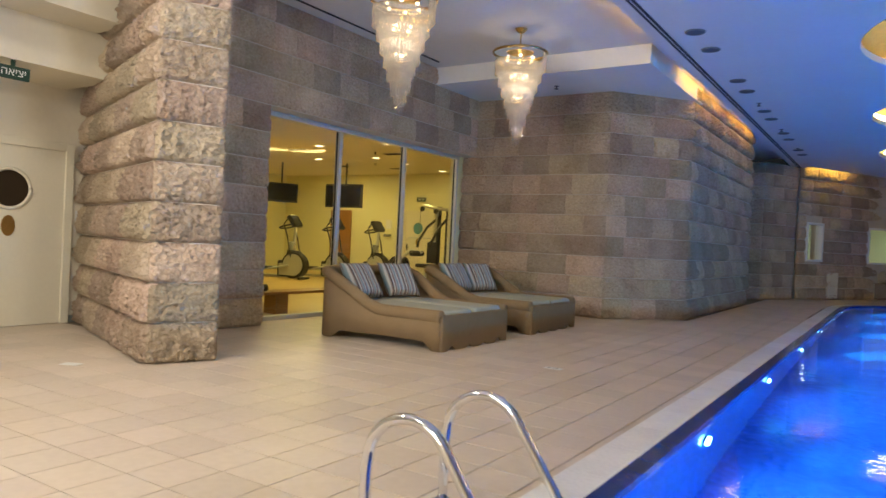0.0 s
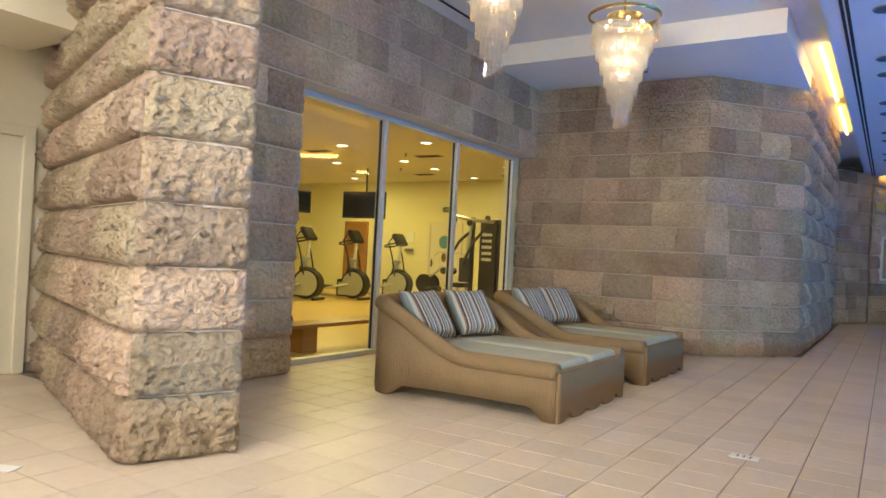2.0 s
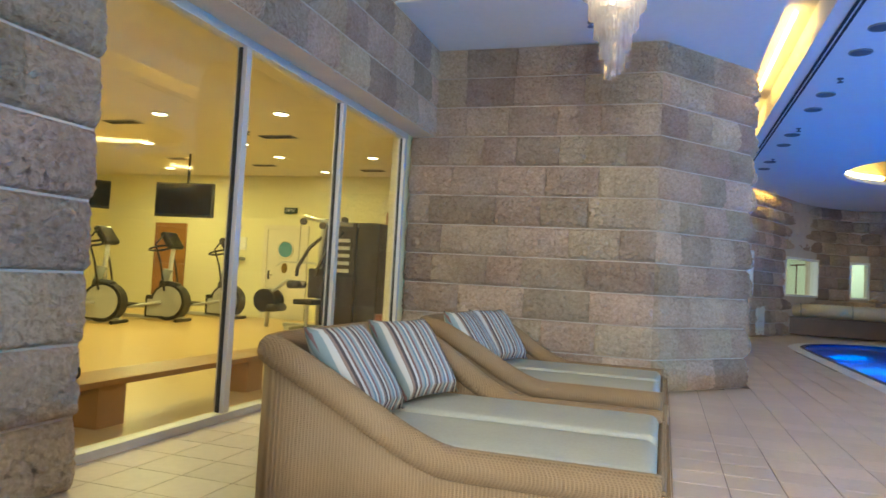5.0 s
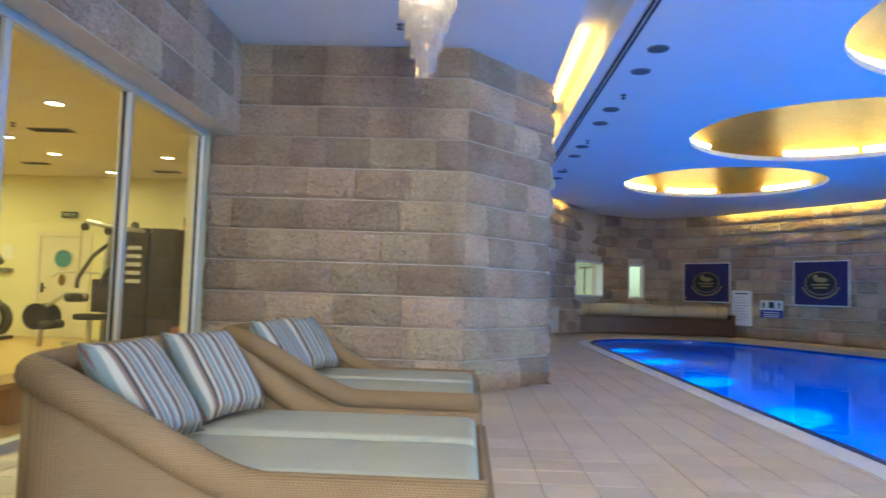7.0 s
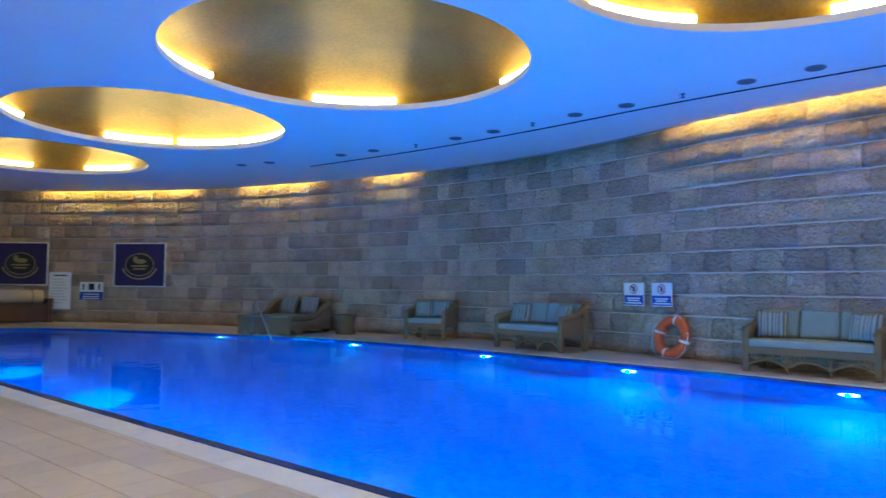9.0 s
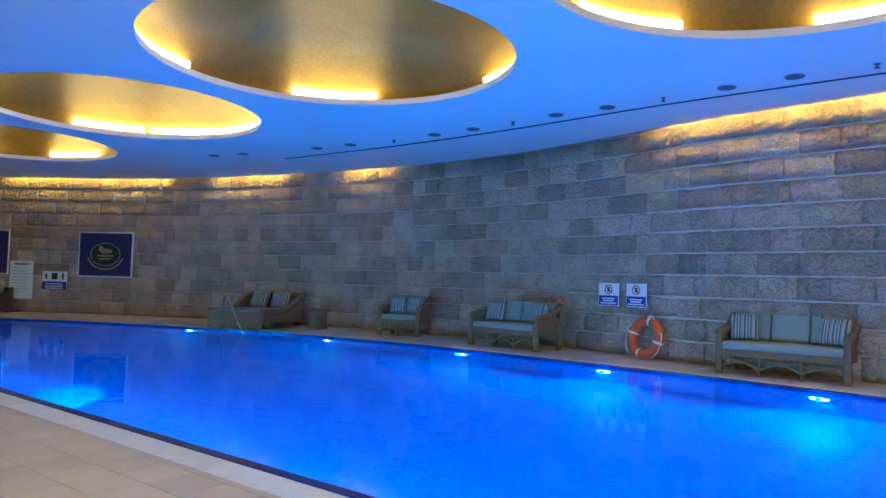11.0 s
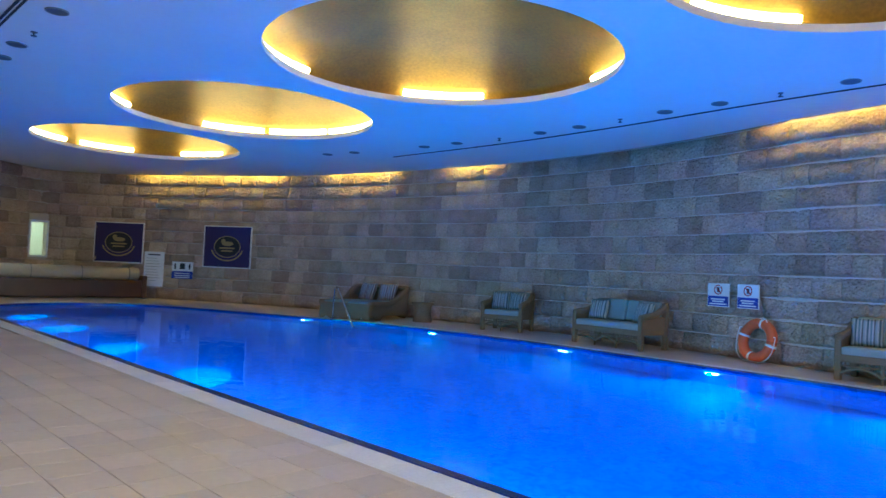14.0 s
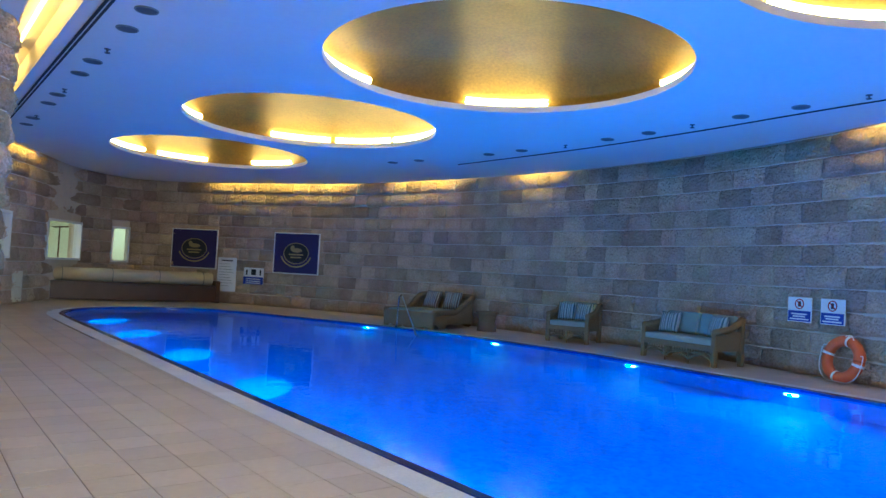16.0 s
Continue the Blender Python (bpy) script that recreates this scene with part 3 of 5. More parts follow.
part("top_rail", box(bmesh.new(), -0.05, -0.45, 2.86, 0.06, 4.81, 2.93, 0.004), ALU, glazing)
for y0, y1 in ((-0.42, 1.34), (1.34, 3.03), (3.03, 4.77)):
    p = part("pane", box(bmesh.new(), -0.004, y0 + 0.03, 0.05, 0.004, y1 - 0.03, 2.87), GLASS, glazing, "clear glass pane")
    p.visible_shadow = False


# ---- furniture materials ----
def woven(name, a, b, sx=0.024, sz=0.009):
    """Woven cane: crossing strands with relief."""
    m = material(name, a, 0.7, spec=0.25)
    n, l = m.node_tree.nodes, m.node_tree.links
    tc = n.new("ShaderNodeTexCoord")
    w1, w2, noi = n.new("ShaderNodeTexWave"), n.new("ShaderNodeTexWave"), n.new("ShaderNodeTexNoise")
    w1.bands_direction, w2.bands_direction = "Z", "X"
    w1.inputs["Scale"].default_value, w2.inputs["Scale"].default_value = 6.283 / (20 * sz), 6.283 / (20 * sx)
    w1.inputs["Distortion"].default_value = 0.4
    noi.inputs["Scale"].default_value = 6
    mul, mix, bp = n.new("ShaderNodeMath"), n.new("ShaderNodeMix"), n.new("ShaderNodeBump")
    mul.operation = "MAXIMUM"
    mix.data_type = "RGBA"
    mix.inputs["A"].default_value, mix.inputs["B"].default_value = (*b, 1), (*a, 1)
    for t in (w1, noi):
        l.new(tc.outputs["Object"], t.inputs["Vector"])
    dot = n.new("ShaderNodeVectorMath")
    dot.operation, dot.inputs[1].default_value = "DOT_PRODUCT", (1, 1, 0)
    l.new(tc.outputs["Object"], dot.inputs[0])
    l.new(dot.outputs["Value"], w2.inputs["Vector"])
    l.new(w1.outputs["Fac"], mul.inputs[0])
    l.new(w2.outputs["Fac"], mul.inputs[1])
    add = n.new("ShaderNodeMath")
    add.operation = "MULTIPLY_ADD"
    add.inputs[1].default_value = 0.75
    l.new(mul.outputs[0], add.inputs[0])
    sc = n.new("ShaderNodeMath")
    sc.operation = "MULTIPLY"
    sc.inputs[1].default_value = 0.45
    l.new(noi.outputs["Fac"], sc.inputs[0])
    l.new(sc.outputs[0], add.inputs[2])
    l.new(add.outputs[0], mix.inputs["Factor"])
    l.new(mix.outputs["Result"], n["Principled BSDF"].inputs["Base Color"])
    bp.inputs["Strength"].default_value, bp.inputs["Distance"].default_value = 0.8, 0.006
    l.new(mul.outputs[0], bp.inputs["Height"])
    l.new(bp.outputs["Normal"], n["Principled BSDF"].inputs["Normal"])
    return m


def striped(name, stops, period=0.3):
    """Cloth with stripes across its own x, of the given colours and starts."""
    m = material(name, (0.4, 0.4, 0.4), 0.9)
    n, l = m.node_tree.nodes, m.node_tree.links
    tc, sep, mul, fr, ramp = (n.new(k) for k in ("ShaderNodeTexCoord", "ShaderNodeSeparateXYZ", "ShaderNodeMath", "ShaderNodeMath", "ShaderNodeValToRGB"))
    l.new(tc.outputs["Object"], sep.inputs[0])
    mul.operation, mul.inputs[1].default_value = "MULTIPLY", 1 / period
    fr.operation = "FRACT"
    l.new(sep.outputs["X"], mul.inputs[0])
    l.new(mul.outputs[0], fr.inputs[0])
    l.new(fr.outputs[0], ramp.inputs[0])
    ramp.color_ramp.interpolation = "CONSTANT"
    e = ramp.color_ramp.elements
    e[0].position, e[0].color = stops[0][0], (*stops[0][1], 1)
    e[1].position, e[1].color = stops[1][0], (*stops[1][1], 1)
    for p, c in stops[2:]:
        e.new(p).color = (*c, 1)
    weave, bp = n.new("ShaderNodeTexNoise"), n.new("ShaderNodeBump")
    weave.inputs["Scale"].default_value = 300
    bp.inputs["Strength"].default_value, bp.inputs["Distance"].default_value = 0.3, 0.002
    l.new(tc.outputs["Object"], weave.inputs["Vector"])
    l.new(weave.outputs["Fac"], bp.inputs["Height"])
    l.new(bp.outputs["Normal"], n["Principled BSDF"].inputs["Normal"])
    l.new(ramp.outputs[0], n["Principled BSDF"].inputs["Base Color"])
    return m


WICKER = woven("wicker", (0.295, 0.2, 0.11), (0.15, 0.095, 0.044), 0.017, 0.008)
LINEN = material("cushion_cloth", (0.37, 0.375, 0.305), 0.9, vary=0.25, scale=4, bump=0.002, bump_scale=25)
SAGE = material("sage_cushion", (0.25, 0.3, 0.27), 0.9, vary=0.2, scale=4, bump=0.002, bump_scale=25)
SEATCLOTH = material("seat_cushion_cloth", (0.33, 0.35, 0.3), 0.9, vary=0.2, scale=4, bump=0.002, bump_scale=25)
STRIPE = striped("striped_cloth", [(0.0, (0.06, 0.045, 0.045)), (0.09, (0.44, 0.42, 0.36)), (0.19, (0.15, 0.08, 0.06)), (0.28, (0.27, 0.27, 0.25)), (0.4, (0.12, 0.18, 0.21)),
                                   (0.5, (0.45, 0.43, 0.37)), (0.58, (0.17, 0.095, 0.09)), (0.68, (0.19, 0.24, 0.25)), (0.8, (0.42, 0.4, 0.35)), (0.91, (0.2, 0.14, 0.11))], 0.19)
TEAL_STRIPE = striped("teal_striped_cloth", [(0.0, (0.07, 0.11, 0.12)), (0.16, (0.4, 0.4, 0.35)), (0.3, (0.13, 0.2, 0.2)), (0.46, (0.42, 0.42, 0.37)), (0.58, (0.1, 0.1, 0.09)), (0.7, (0.26, 0.31, 0.3)), (0.86, (0.4, 0.4, 0.35))], 0.15)
WOOD = material("dark_wood", (0.09, 0.035, 0.016), 0.4, vary=0.6, scale=3, bump=0.0015, bump_scale=30)
OAK = material("oak_wood", (0.36, 0.17, 0.05), 0.4, vary=0.5, scale=4, bump=0.001, bump_scale=30)
BLACK = material("black_plastic", (0.016, 0.016, 0.018), 0.35, vary=0.2, scale=6)
SCREEN = material("dark_screen", (0.006, 0.007, 0.01), 0.12)
GREY = material("grey_plastic", (0.2, 0.21, 0.19), 0.4, vary=0.15, scale=5)
PALE = material("pale_grey_plastic", (0.42, 0.42, 0.37), 0.4, vary=0.15, scale=5)
SILVER = material("silver_paint", (0.5, 0.5, 0.47), 0.35, 0.4)
VINYL = material("black_vinyl", (0.02, 0.02, 0.022), 0.45, bump=0.001, bump_scale=80)
DOOR = material("door_paint", (0.74, 0.69, 0.55), 0.4, vary=0.1, scale=2)
PURPLE = material("purple_banner", (0.028, 0.016, 0.10), 0.6, vary=0.3, scale=3)
GILT = material("gilt_print", (0.34, 0.26, 0.10), 0.6)
SIGNWHITE = material("sign_white", (0.8, 0.8, 0.78), 0.5)
SIGNBLUE = material("sign_blue", (0.02, 0.05, 0.33), 0.5)
SIGNRED = material("sign_red", (0.5, 0.03, 0.03), 0.5)
ORANGE = material("orange_plastic", (0.75, 0.13, 0.035), 0.45, vary=0.2, scale=5)
GREENSIGN = material("exit_green", (0.015, 0.05, 0.035), 0.5)
CRYSTAL, _, _ = clear("crystal", (0.93, 0.9, 0.86), 0.05)
_n, _l = CRYSTAL.node_tree.nodes, CRYSTAL.node_tree.links
_tr, _mx = _n.new("ShaderNodeBsdfTranslucent"), _n.new("ShaderNodeMixShader")
_tr.inputs["Color"].default_value = (0.9, 0.88, 0.86, 1)
_mx.inputs[0].default_value = 0.22
_n["Map Range"].inputs["To Min"].default_value = 0.14
_l.new(_n["Mix Shader"].outputs[0], _mx.inputs[1])
_l.new(_tr.outputs[0], _mx.inputs[2])
_l.new(_mx.outputs[0], _n["Material Output"].inputs["Surface"])
COVERCLOTH = material("cover_cloth", (0.62, 0.52, 0.36), 0.7, vary=0.3, scale=3)
BACKROOM = material("pale_green_paint", (0.66, 0.76, 0.62), 0.7, vary=0.1, scale=1)
REDBOX = material("red_vinyl", (0.22, 0.05, 0.03), 0.5)
TEALGLASS = material("porthole_glass", (0.1, 0.28, 0.34), 0.1)
DARKGLASS = material("dark_porthole_glass", (0.03, 0.02, 0.012), 0.08)


def soft_box(bm, x0, y0, z0, x1, y1, z1, r, m=None):
    """A cushion: a box with wide round edges and slightly crowned faces."""
    r0 = bmesh.ops.create_cube(bm, size=1)
    v = r0["verts"]
    mm = Matrix.Translation(((x0 + x1) / 2, (y0 + y1) / 2, (z0 + z1) / 2)) @ Matrix.Diagonal((x1 - x0, y1 - y0, z1 - z0, 1))
    bmesh.ops.transform(bm, matrix=mm, verts=v)
    e = list({e for w in v for e in w.link_edges})
    g = bmesh.ops.bevel(bm, geom=e, offset=r, segments=4, affect="EDGES", profile=0.6)
    if m:
        bmesh.ops.transform(bm, matrix=m, verts=list({w for f in g["faces"] for w in f.verts} | {w for w in v if w.is_valid}))
    return bm


def pillow_mesh(w, h, t):
    bm = bmesh.new()
    n = 12
    for side in (1, -1):
        g = []
        for j in range(n + 1):
            for i in range(n + 1):
                u, v = 2 * i / n - 1, 2 * j / n - 1
                puff = t / 2 * ((1 - u ** 4) * (1 - v ** 4)) ** 0.5
                pinch = 1 - 0.07 * (1 - v * v) * abs(u) ** 3, 1 - 0.07 * (1 - u * u) * abs(v) ** 3
                g.append(bm.verts.new((u * w / 2 * pinch[0], side * (puff + 0.004), v * h / 2 * pinch[1])))
        for j in range(n):
            for i in range(n):
                a = j * (n + 1) + i
                f = (g[a], g[a + 1], g[a + n + 2], g[a + n + 1])
                bm.faces.new(f if side < 0 else f[::-1])
    bmesh.ops.remove_doubles(bm, verts=bm.verts, dist=0.009)
    return bm


PILLOW_GROUPS = {}


def pillow(at, rx, rz, w=0.46, mat=None, label="striped scatter pillow in grey, brown and blue", group="striped pillows"):
    key = (w, (mat or STRIPE).name)
    if key not in PILLOW_GROUPS:
        ob = part("pillow", pillow_mesh(w, w, 0.17), mat or STRIPE, None, "", True)
        ob.matrix_world = pose(*at, rx, 0, rz)
        PILLOW_GROUPS[key] = tagged(ob, label, "pillow", group)
        return ob
    return copy_thing(PILLOW_GROUPS[key], pose(*at, rx, 0, rz))


def foot_height(d, leg=0.09, rise=0.1):
    """Height of a wicker apron's lower edge, d metres from the nearest leg."""
    f = min(1.0, max(0.0, (d - leg) / 0.13))
    return rise * f * f * (3 - 2 * f) if d > leg else 0.0


def skirt(bm, pts, legs, thick=0.035, rise=0.1, tops=None):
    """A wicker apron along plan points with a top height each; legs are lengths along it that reach the floor."""
    s, rows = 0.0, []
    for i, (x, y, z) in enumerate(pts):
        if i:
            s += math.hypot(x - pts[i - 1][0], y - pts[i - 1][1])
        a, b = pts[max(i - 1, 0)], pts[min(i + 1, len(pts) - 1)]
        t = Vector((b[0] - a[0], b[1] - a[1])).normalized()
        nx, ny = -t.y * thick, t.x * thick
        lo = min(foot_height(abs(s - g), rise=rise) for g in legs)
        tx, ty = (tops[i][0], tops[i][1]) if tops else (x, y)
        rows.append([bm.verts.new(c) for c in ((x, y, lo), (x * 0.8 + tx * 0.2, y * 0.8 + ty * 0.2, (lo + z) / 2), (tx, ty, z), (tx + nx, ty + ny, z), (x + nx, y + ny, lo))])
    for a, b in zip(rows, rows[1:]):
        for k in range(5):
            bm.faces.new((a[k], b[k], b[(k + 1) % 5], a[(k + 1) % 5]))
    bm.faces.new(rows[0])
    bm.faces.new(rows[-1][::-1])
    bmesh.ops.recalc_face_normals(bm, faces=bm.faces)
    return bm


LOUNGER_L, LOUNGER_W = 1.78, 1.5


def rim_height(x):
    """Top of the lounger's side, x metres from its head."""
    f = min(1.0, max(0.0, (x - 0.12) / 0.85))
    return 0.39 + 0.40 * (1 - f * f * (3 - 2 * f))


def lounger(at, rz=0, label="", cloth=LINEN):
    L, W = LOUNGER_L, LOUNGER_W
    t = thing("double_lounger", label or "double wicker sun lounger with grey-green mattresses", "sun lounger", at, rz, "double sun loungers")
    side = [(L - i * 0.05, 0.0, 0) for i in range(int((L - 0.42) / 0.05) + 1)]
    back = []
    for i in range(0, 10):
        a = i / 9 * math.pi / 2
        back.append((0.4 - 0.4 * math.sin(a), 0.4 - 0.4 * math.cos(a), 0))
    u = side + back[1:] + [(0.0, 0.45 + i * 0.1, 0) for i in range(7)]
    u += [(x, W - y, 0) for x, y, _ in back[::-1]] + [(x, W - y, 0) for x, y, _ in side[::-1][1:]]
    u = [(x, y, rim_height(x)) for x, y, _ in u]
    total = sum(math.hypot(b[0] - a[0], b[1] - a[1]) for a, b in zip(u, u[1:]))
    flare = [(x - 0.07 * (z - 0.39) / 0.4, y + 0.11 * (z - 0.39) / 0.4 * max(-1, min(1, (y - W / 2) / 0.6)), z) for x, y, z in u]
    foot_line = [(x + 1.15 * (f[0] - x), y + 0.9 * (f[1] - y), z) for (x, y, z), f in zip(u, flare)]
    part("wicker_shell", skirt(bmesh.new(), foot_line, (0.0, 1.65, 0.5 * total, total - 1.65, total), tops=flare), WICKER, t, "woven brown wicker shell with scalloped feet", True)
    part("rolled_rim", tube(bmesh.new(), flare, 0.072, 12), WICKER, t, "thick rolled wicker rim", True)
    foot = [(L, W - i * W / 40, 0.385) for i in range(41)]
    part("foot_panel", skirt(bmesh.new(), foot, (0.0, 0.5 * W - 0.001, W, 0.27 * W, 0.73 * W), rise=0.07), WICKER, t)
    part("foot_rim", tube(bmesh.new(), [(L, 0.0, 0.385), (L, W, 0.385)], 0.02, 8), WICKER, t)
    for y in (0.0, W / 2, W):
        part("corner_post", tube(bmesh.new(), [(L + 0.012, y, 0.0), (L + 0.012, y, 0.38)], 0.022, 8), WICKER, t)
    part("deck", box(bmesh.new(), 0.1, 0.05, 0.24, L - 0.02, W - 0.05, 0.3), WICKER, t)
    for y0 in (0.06, W / 2 + 0.035):
        y1 = y0 + W / 2 - 0.095
        part("mattress", soft_box(bmesh.new(), 0.22, y0, 0.3, L - 0.02, y1, 0.45, 0.066), cloth, t, "", True)
    return t


for y in (-0.40, 1.86):
    lounger((1.42, y, 0))
    for k, (dx, dy, r) in enumerate(((0.31, 0.36, -4), (0.35, 1.09, -18)) if y < 0 else ((0.29, 0.4, -8), (0.36, 1.0, -20))):
        pillow((1.42 + dx, y + dy, 0.69), -36, 90 + r, 0.53)
side_top = thing("side_table", "small low wicker side table between the loungers", "side table", (1.62, 1.48, 0))
part("top", cyl(bmesh.new(), (0, 0, 0.42), (0, 0, 0.45), 0.2, seg=24), WICKER, side_top)
part("drum", cyl(bmesh.new(), (0, 0, 0), (0, 0, 0.42), 0.15, 0.17, 20), WICKER, side_top)


# ---- chandeliers ----
_bm = bmesh.new()
prism(_bm, [(-0.007, -0.015), (0.009, -0.015), (0.013, 0.0), (0.009, 0.015), (-0.007, 0.015)], -0.225, 0.0)
DROP = bpy.data.meshes.new("crystal_drop")
_bm.to_mesh(DROP)
_bm.free()
DROP.materials.append(CRYSTAL)


def chandelier(at, lit):
    """A spiral of hanging crystal drops under a brass ring; at is the tip."""
    t = thing("chandelier", "tiered crystal drop chandelier with a gilt ring, hanging from the ceiling", "chandelier", at, group="chandeliers")
    top = HIGH - at[2]
    part("canopy", cyl(bmesh.new(), (0, 0, top - 0.05), (0, 0, top), 0.05, 0.09, 16), BRASS, t)
    part("chain", cyl(bmesh.new(), (0, 0, 1.3), (0, 0, top - 0.04), 0.011, seg=8), BRASS, t)
    part("crown", cyl(bmesh.new(), (0, 0, 1.29), (0, 0, 1.33), 0.2, 0.05, 16), BRASS, t)
    part("ring", tube(bmesh.new(), [(0.385 * math.cos(2 * math.pi * k / 32), 0.385 * math.sin(2 * math.pi * k / 32), 1.285) for k in range(33)], 0.018, 6), BRASS, t, "gilt brass ring")
    turns, drops, f = 6.6, [], 0.0
    while f < 1:
        r, a = 0.375 - 0.325 * f ** 0.9, 2 * math.pi * turns * f
        drops.append((r, a, 1.27 - 1.03 * f))
        f += 0.037 / (2 * math.pi * r * turns)
    spiral = part("spiral_frame", tube(bmesh.new(), [(r * math.cos(a), r * math.sin(a), z + 0.006) for r, a, z in drops], 0.006, 6), BRASS, t, "gilt spiral wire frame")
    for r, a, z in drops:
        ob = new("crystal_drop", DROP)
        ob.parent = spiral
        ob.matrix_local = pose(r * math.cos(a), r * math.sin(a), z, 0, 0, math.degrees(a))
    for z, r, n in ((1.2, 0.2, 6), (0.95, 0.12, 4), (0.65, 0.06, 3)):
        for k in range(n):
            a = 2 * math.pi * k / n
            bm = bmesh.new()
            bmesh.ops.create_uvsphere(bm, u_segments=8, v_segments=6, radius=0.022, matrix=Matrix.Translation((r * math.cos(a), r * math.sin(a), z)))
            part("bulb", bm, BULB, t, "glowing candle bulb", True)
    point("chandelier_light", (at[0], at[1], at[2] + 0.85), lit, (1.0, 0.88, 0.72), 0.25)
    return t


BULB = glow("bulb_glow", (1.0, 0.82, 0.5), 7)
chandelier((2.74, 2.04, 2.7), 11)
chandelier((2.53, -0.495, 2.7), 10)


# ---- entrance door ----
def porthole_door(name, w, h, glass, label, plaque=True, hole=0.2):
    """A flush door in its frame, in the plane y = 0, facing -y, hinged at x = 0."""
    d = structure(thing(name, "", ""), label, "door")
    part("leaf", box(bmesh.new(), 0, 0.0, 0.005, w, 0.04, h, 0.003), DOOR, d, "cream painted leaf")
    for x0, x1, z0, z1 in ((-0.1, 0, 0, h + 0.1), (w, w + 0.1, 0, h + 0.1), (0, w, h, h + 0.1)):
        f = part("frame", box(bmesh.new(), x0, -0.03, z0, x1, 0.06, z1, 0.006), DOOR, d)
    ring = [(w / 2 + hole * math.cos(a * math.pi / 16), -0.004, 1.6 + hole * math.sin(a * math.pi / 16)) for a in range(33)]
    pr = part("porthole_ring", tube(bmesh.new(), ring, 0.022, 8), DOOR, d, "round porthole ring", True)
    part("pane", cyl(bmesh.new(), (w / 2, -0.006, 1.6), (w / 2, 0.006, 1.6), hole - 0.005, seg=32), glass, pr, "round porthole pane")
    if plaque:
        bm = bmesh.new()
        cyl(bm, (0, -0.012, 0), (0, 0.0, 0), 0.1, seg=24)
        bmesh.ops.transform(bm, matrix=Matrix.Translation((w / 2, 0, 1.17)) @ Matrix.Diagonal((0.75, 1, 1.2, 1)), verts=bm.verts)
        part("plaque", bm, BRASS, d, "oval brass plaque")
    bm = bmesh.new()
    cyl(bm, (0.07, -0.05, 1.0), (0.07, 0.0, 1.0), 0.012, seg=10)
    cyl(bm, (0.07, -0.05, 1.0), (0.19, -0.05, 1.0), 0.01, seg=10)
    box(bm, 0.045, -0.008, 0.9, 0.095, 0.0, 1.1)
    part("handle", bm, BLACK, d, "lever handle")
    return d


entrance = porthole_door("door_1", 1.26, 2.1, DARKGLASS, "closed cream door with a round porthole and brass plaque", hole=0.23)
entrance.matrix_world = pose(-1.165, -3.55, 0, 0, 0, 90)
gym_door = porthole_door("door_2", 0.95, 2.05, TEALGLASS, "closed cream gym door with a round teal porthole")
gym_door.matrix_world = pose(-5.62, 10.88, 0)
pool_door = porthole_door("door_3", 0.9, 2.1, DARKGLASS, "closed cream door in the recess beside the pool", False)
pool_door.matrix_world = pose(3.52, 13.0, 0, 0, 0, 90)
switch = thing("light_switch", "small white wall switch plate beside the entrance door", "switch", (-1.19, -2.09, 1.33))
part("plate", box(bmesh.new(), 0.0, -0.04, -0.06, 0.012, 0.04, 0.06, 0.004), SIGNWHITE, switch)
part("rocker", box(bmesh.new(), 0.012, -0.02, -0.03, 0.018, 0.02, 0.0, 0.002), BLACK, switch)
plain("soffit_entrance", -1.19, -9.0, 2.86, -0.15, -2.3, 3.35, CREAM, "boxed-in cream soffit above the entrance door", "soffit")
plain("soffit_upper", -1.19, -9.0, 3.35, 0.45, -2.55, HIGH - 0.003, CREAM, "stepped cream soffit above the entrance door", "soffit")


def lettering(text, at, size, mat, parent, rz=0, rx=90):
    """Raised letters, standing in a wall that faces -y, turned by rz."""
    c = bpy.data.curves.new("lettering", "FONT")
    c.body, c.size, c.extrude, c.align_x, c.align_y = text, size, 0.001, "CENTER", "CENTER"
    tmp = bpy.data.objects.new("lettering", c)
    me = bpy.data.meshes.new_from_object(tmp)
    bpy.data.objects.remove(tmp)
    me.materials.append(mat)
    ob = new("lettering", me)
    ob.parent = parent
    ob.matrix_local = pose(*at, rx, 0, rz)
    return ob


def exit_sign(at, rz, hang):
    t = thing("exit_sign", "dark green exit sign with white letters", "sign", at, rz, "exit signs")
    part("panel", box(bmesh.new(), -0.16, -0.02, -0.065, 0.16, 0.02, 0.065, 0.004), GREENSIGN, t)
    lettering("\u05d4\u05d0\u05d9\u05e6\u05d9", (0, -0.0215, 0), 0.11, SIGNWHITE, t)
    if hang:
        part("bracket", box(bmesh.new(), -0.02, -0.01, 0.065, 0.02, 0.01, hang), GREENSIGN, t)
    return t


exit_sign((-0.2, -3.38, 2.73), 90, 0.13)
exit_sign((-5.05, 10.84, 2.5), 0, 0.0)


# ---- pool ladder rails ----
def ladder_rail(y):
    pts = [(5.68, y, 0.1 * i) for i in range(4)]
    for i in range(13):
        a = math.pi - i / 12 * math.pi * 0.83
        pts.append((5.885 + 0.2 * math.cos(a), y, 0.345 + 0.2 * math.sin(a)))
    for i in range(1, 9):
        pts.append((6.06 + 0.09 * i, y, 0.445 - 0.13 * i))
    return pts


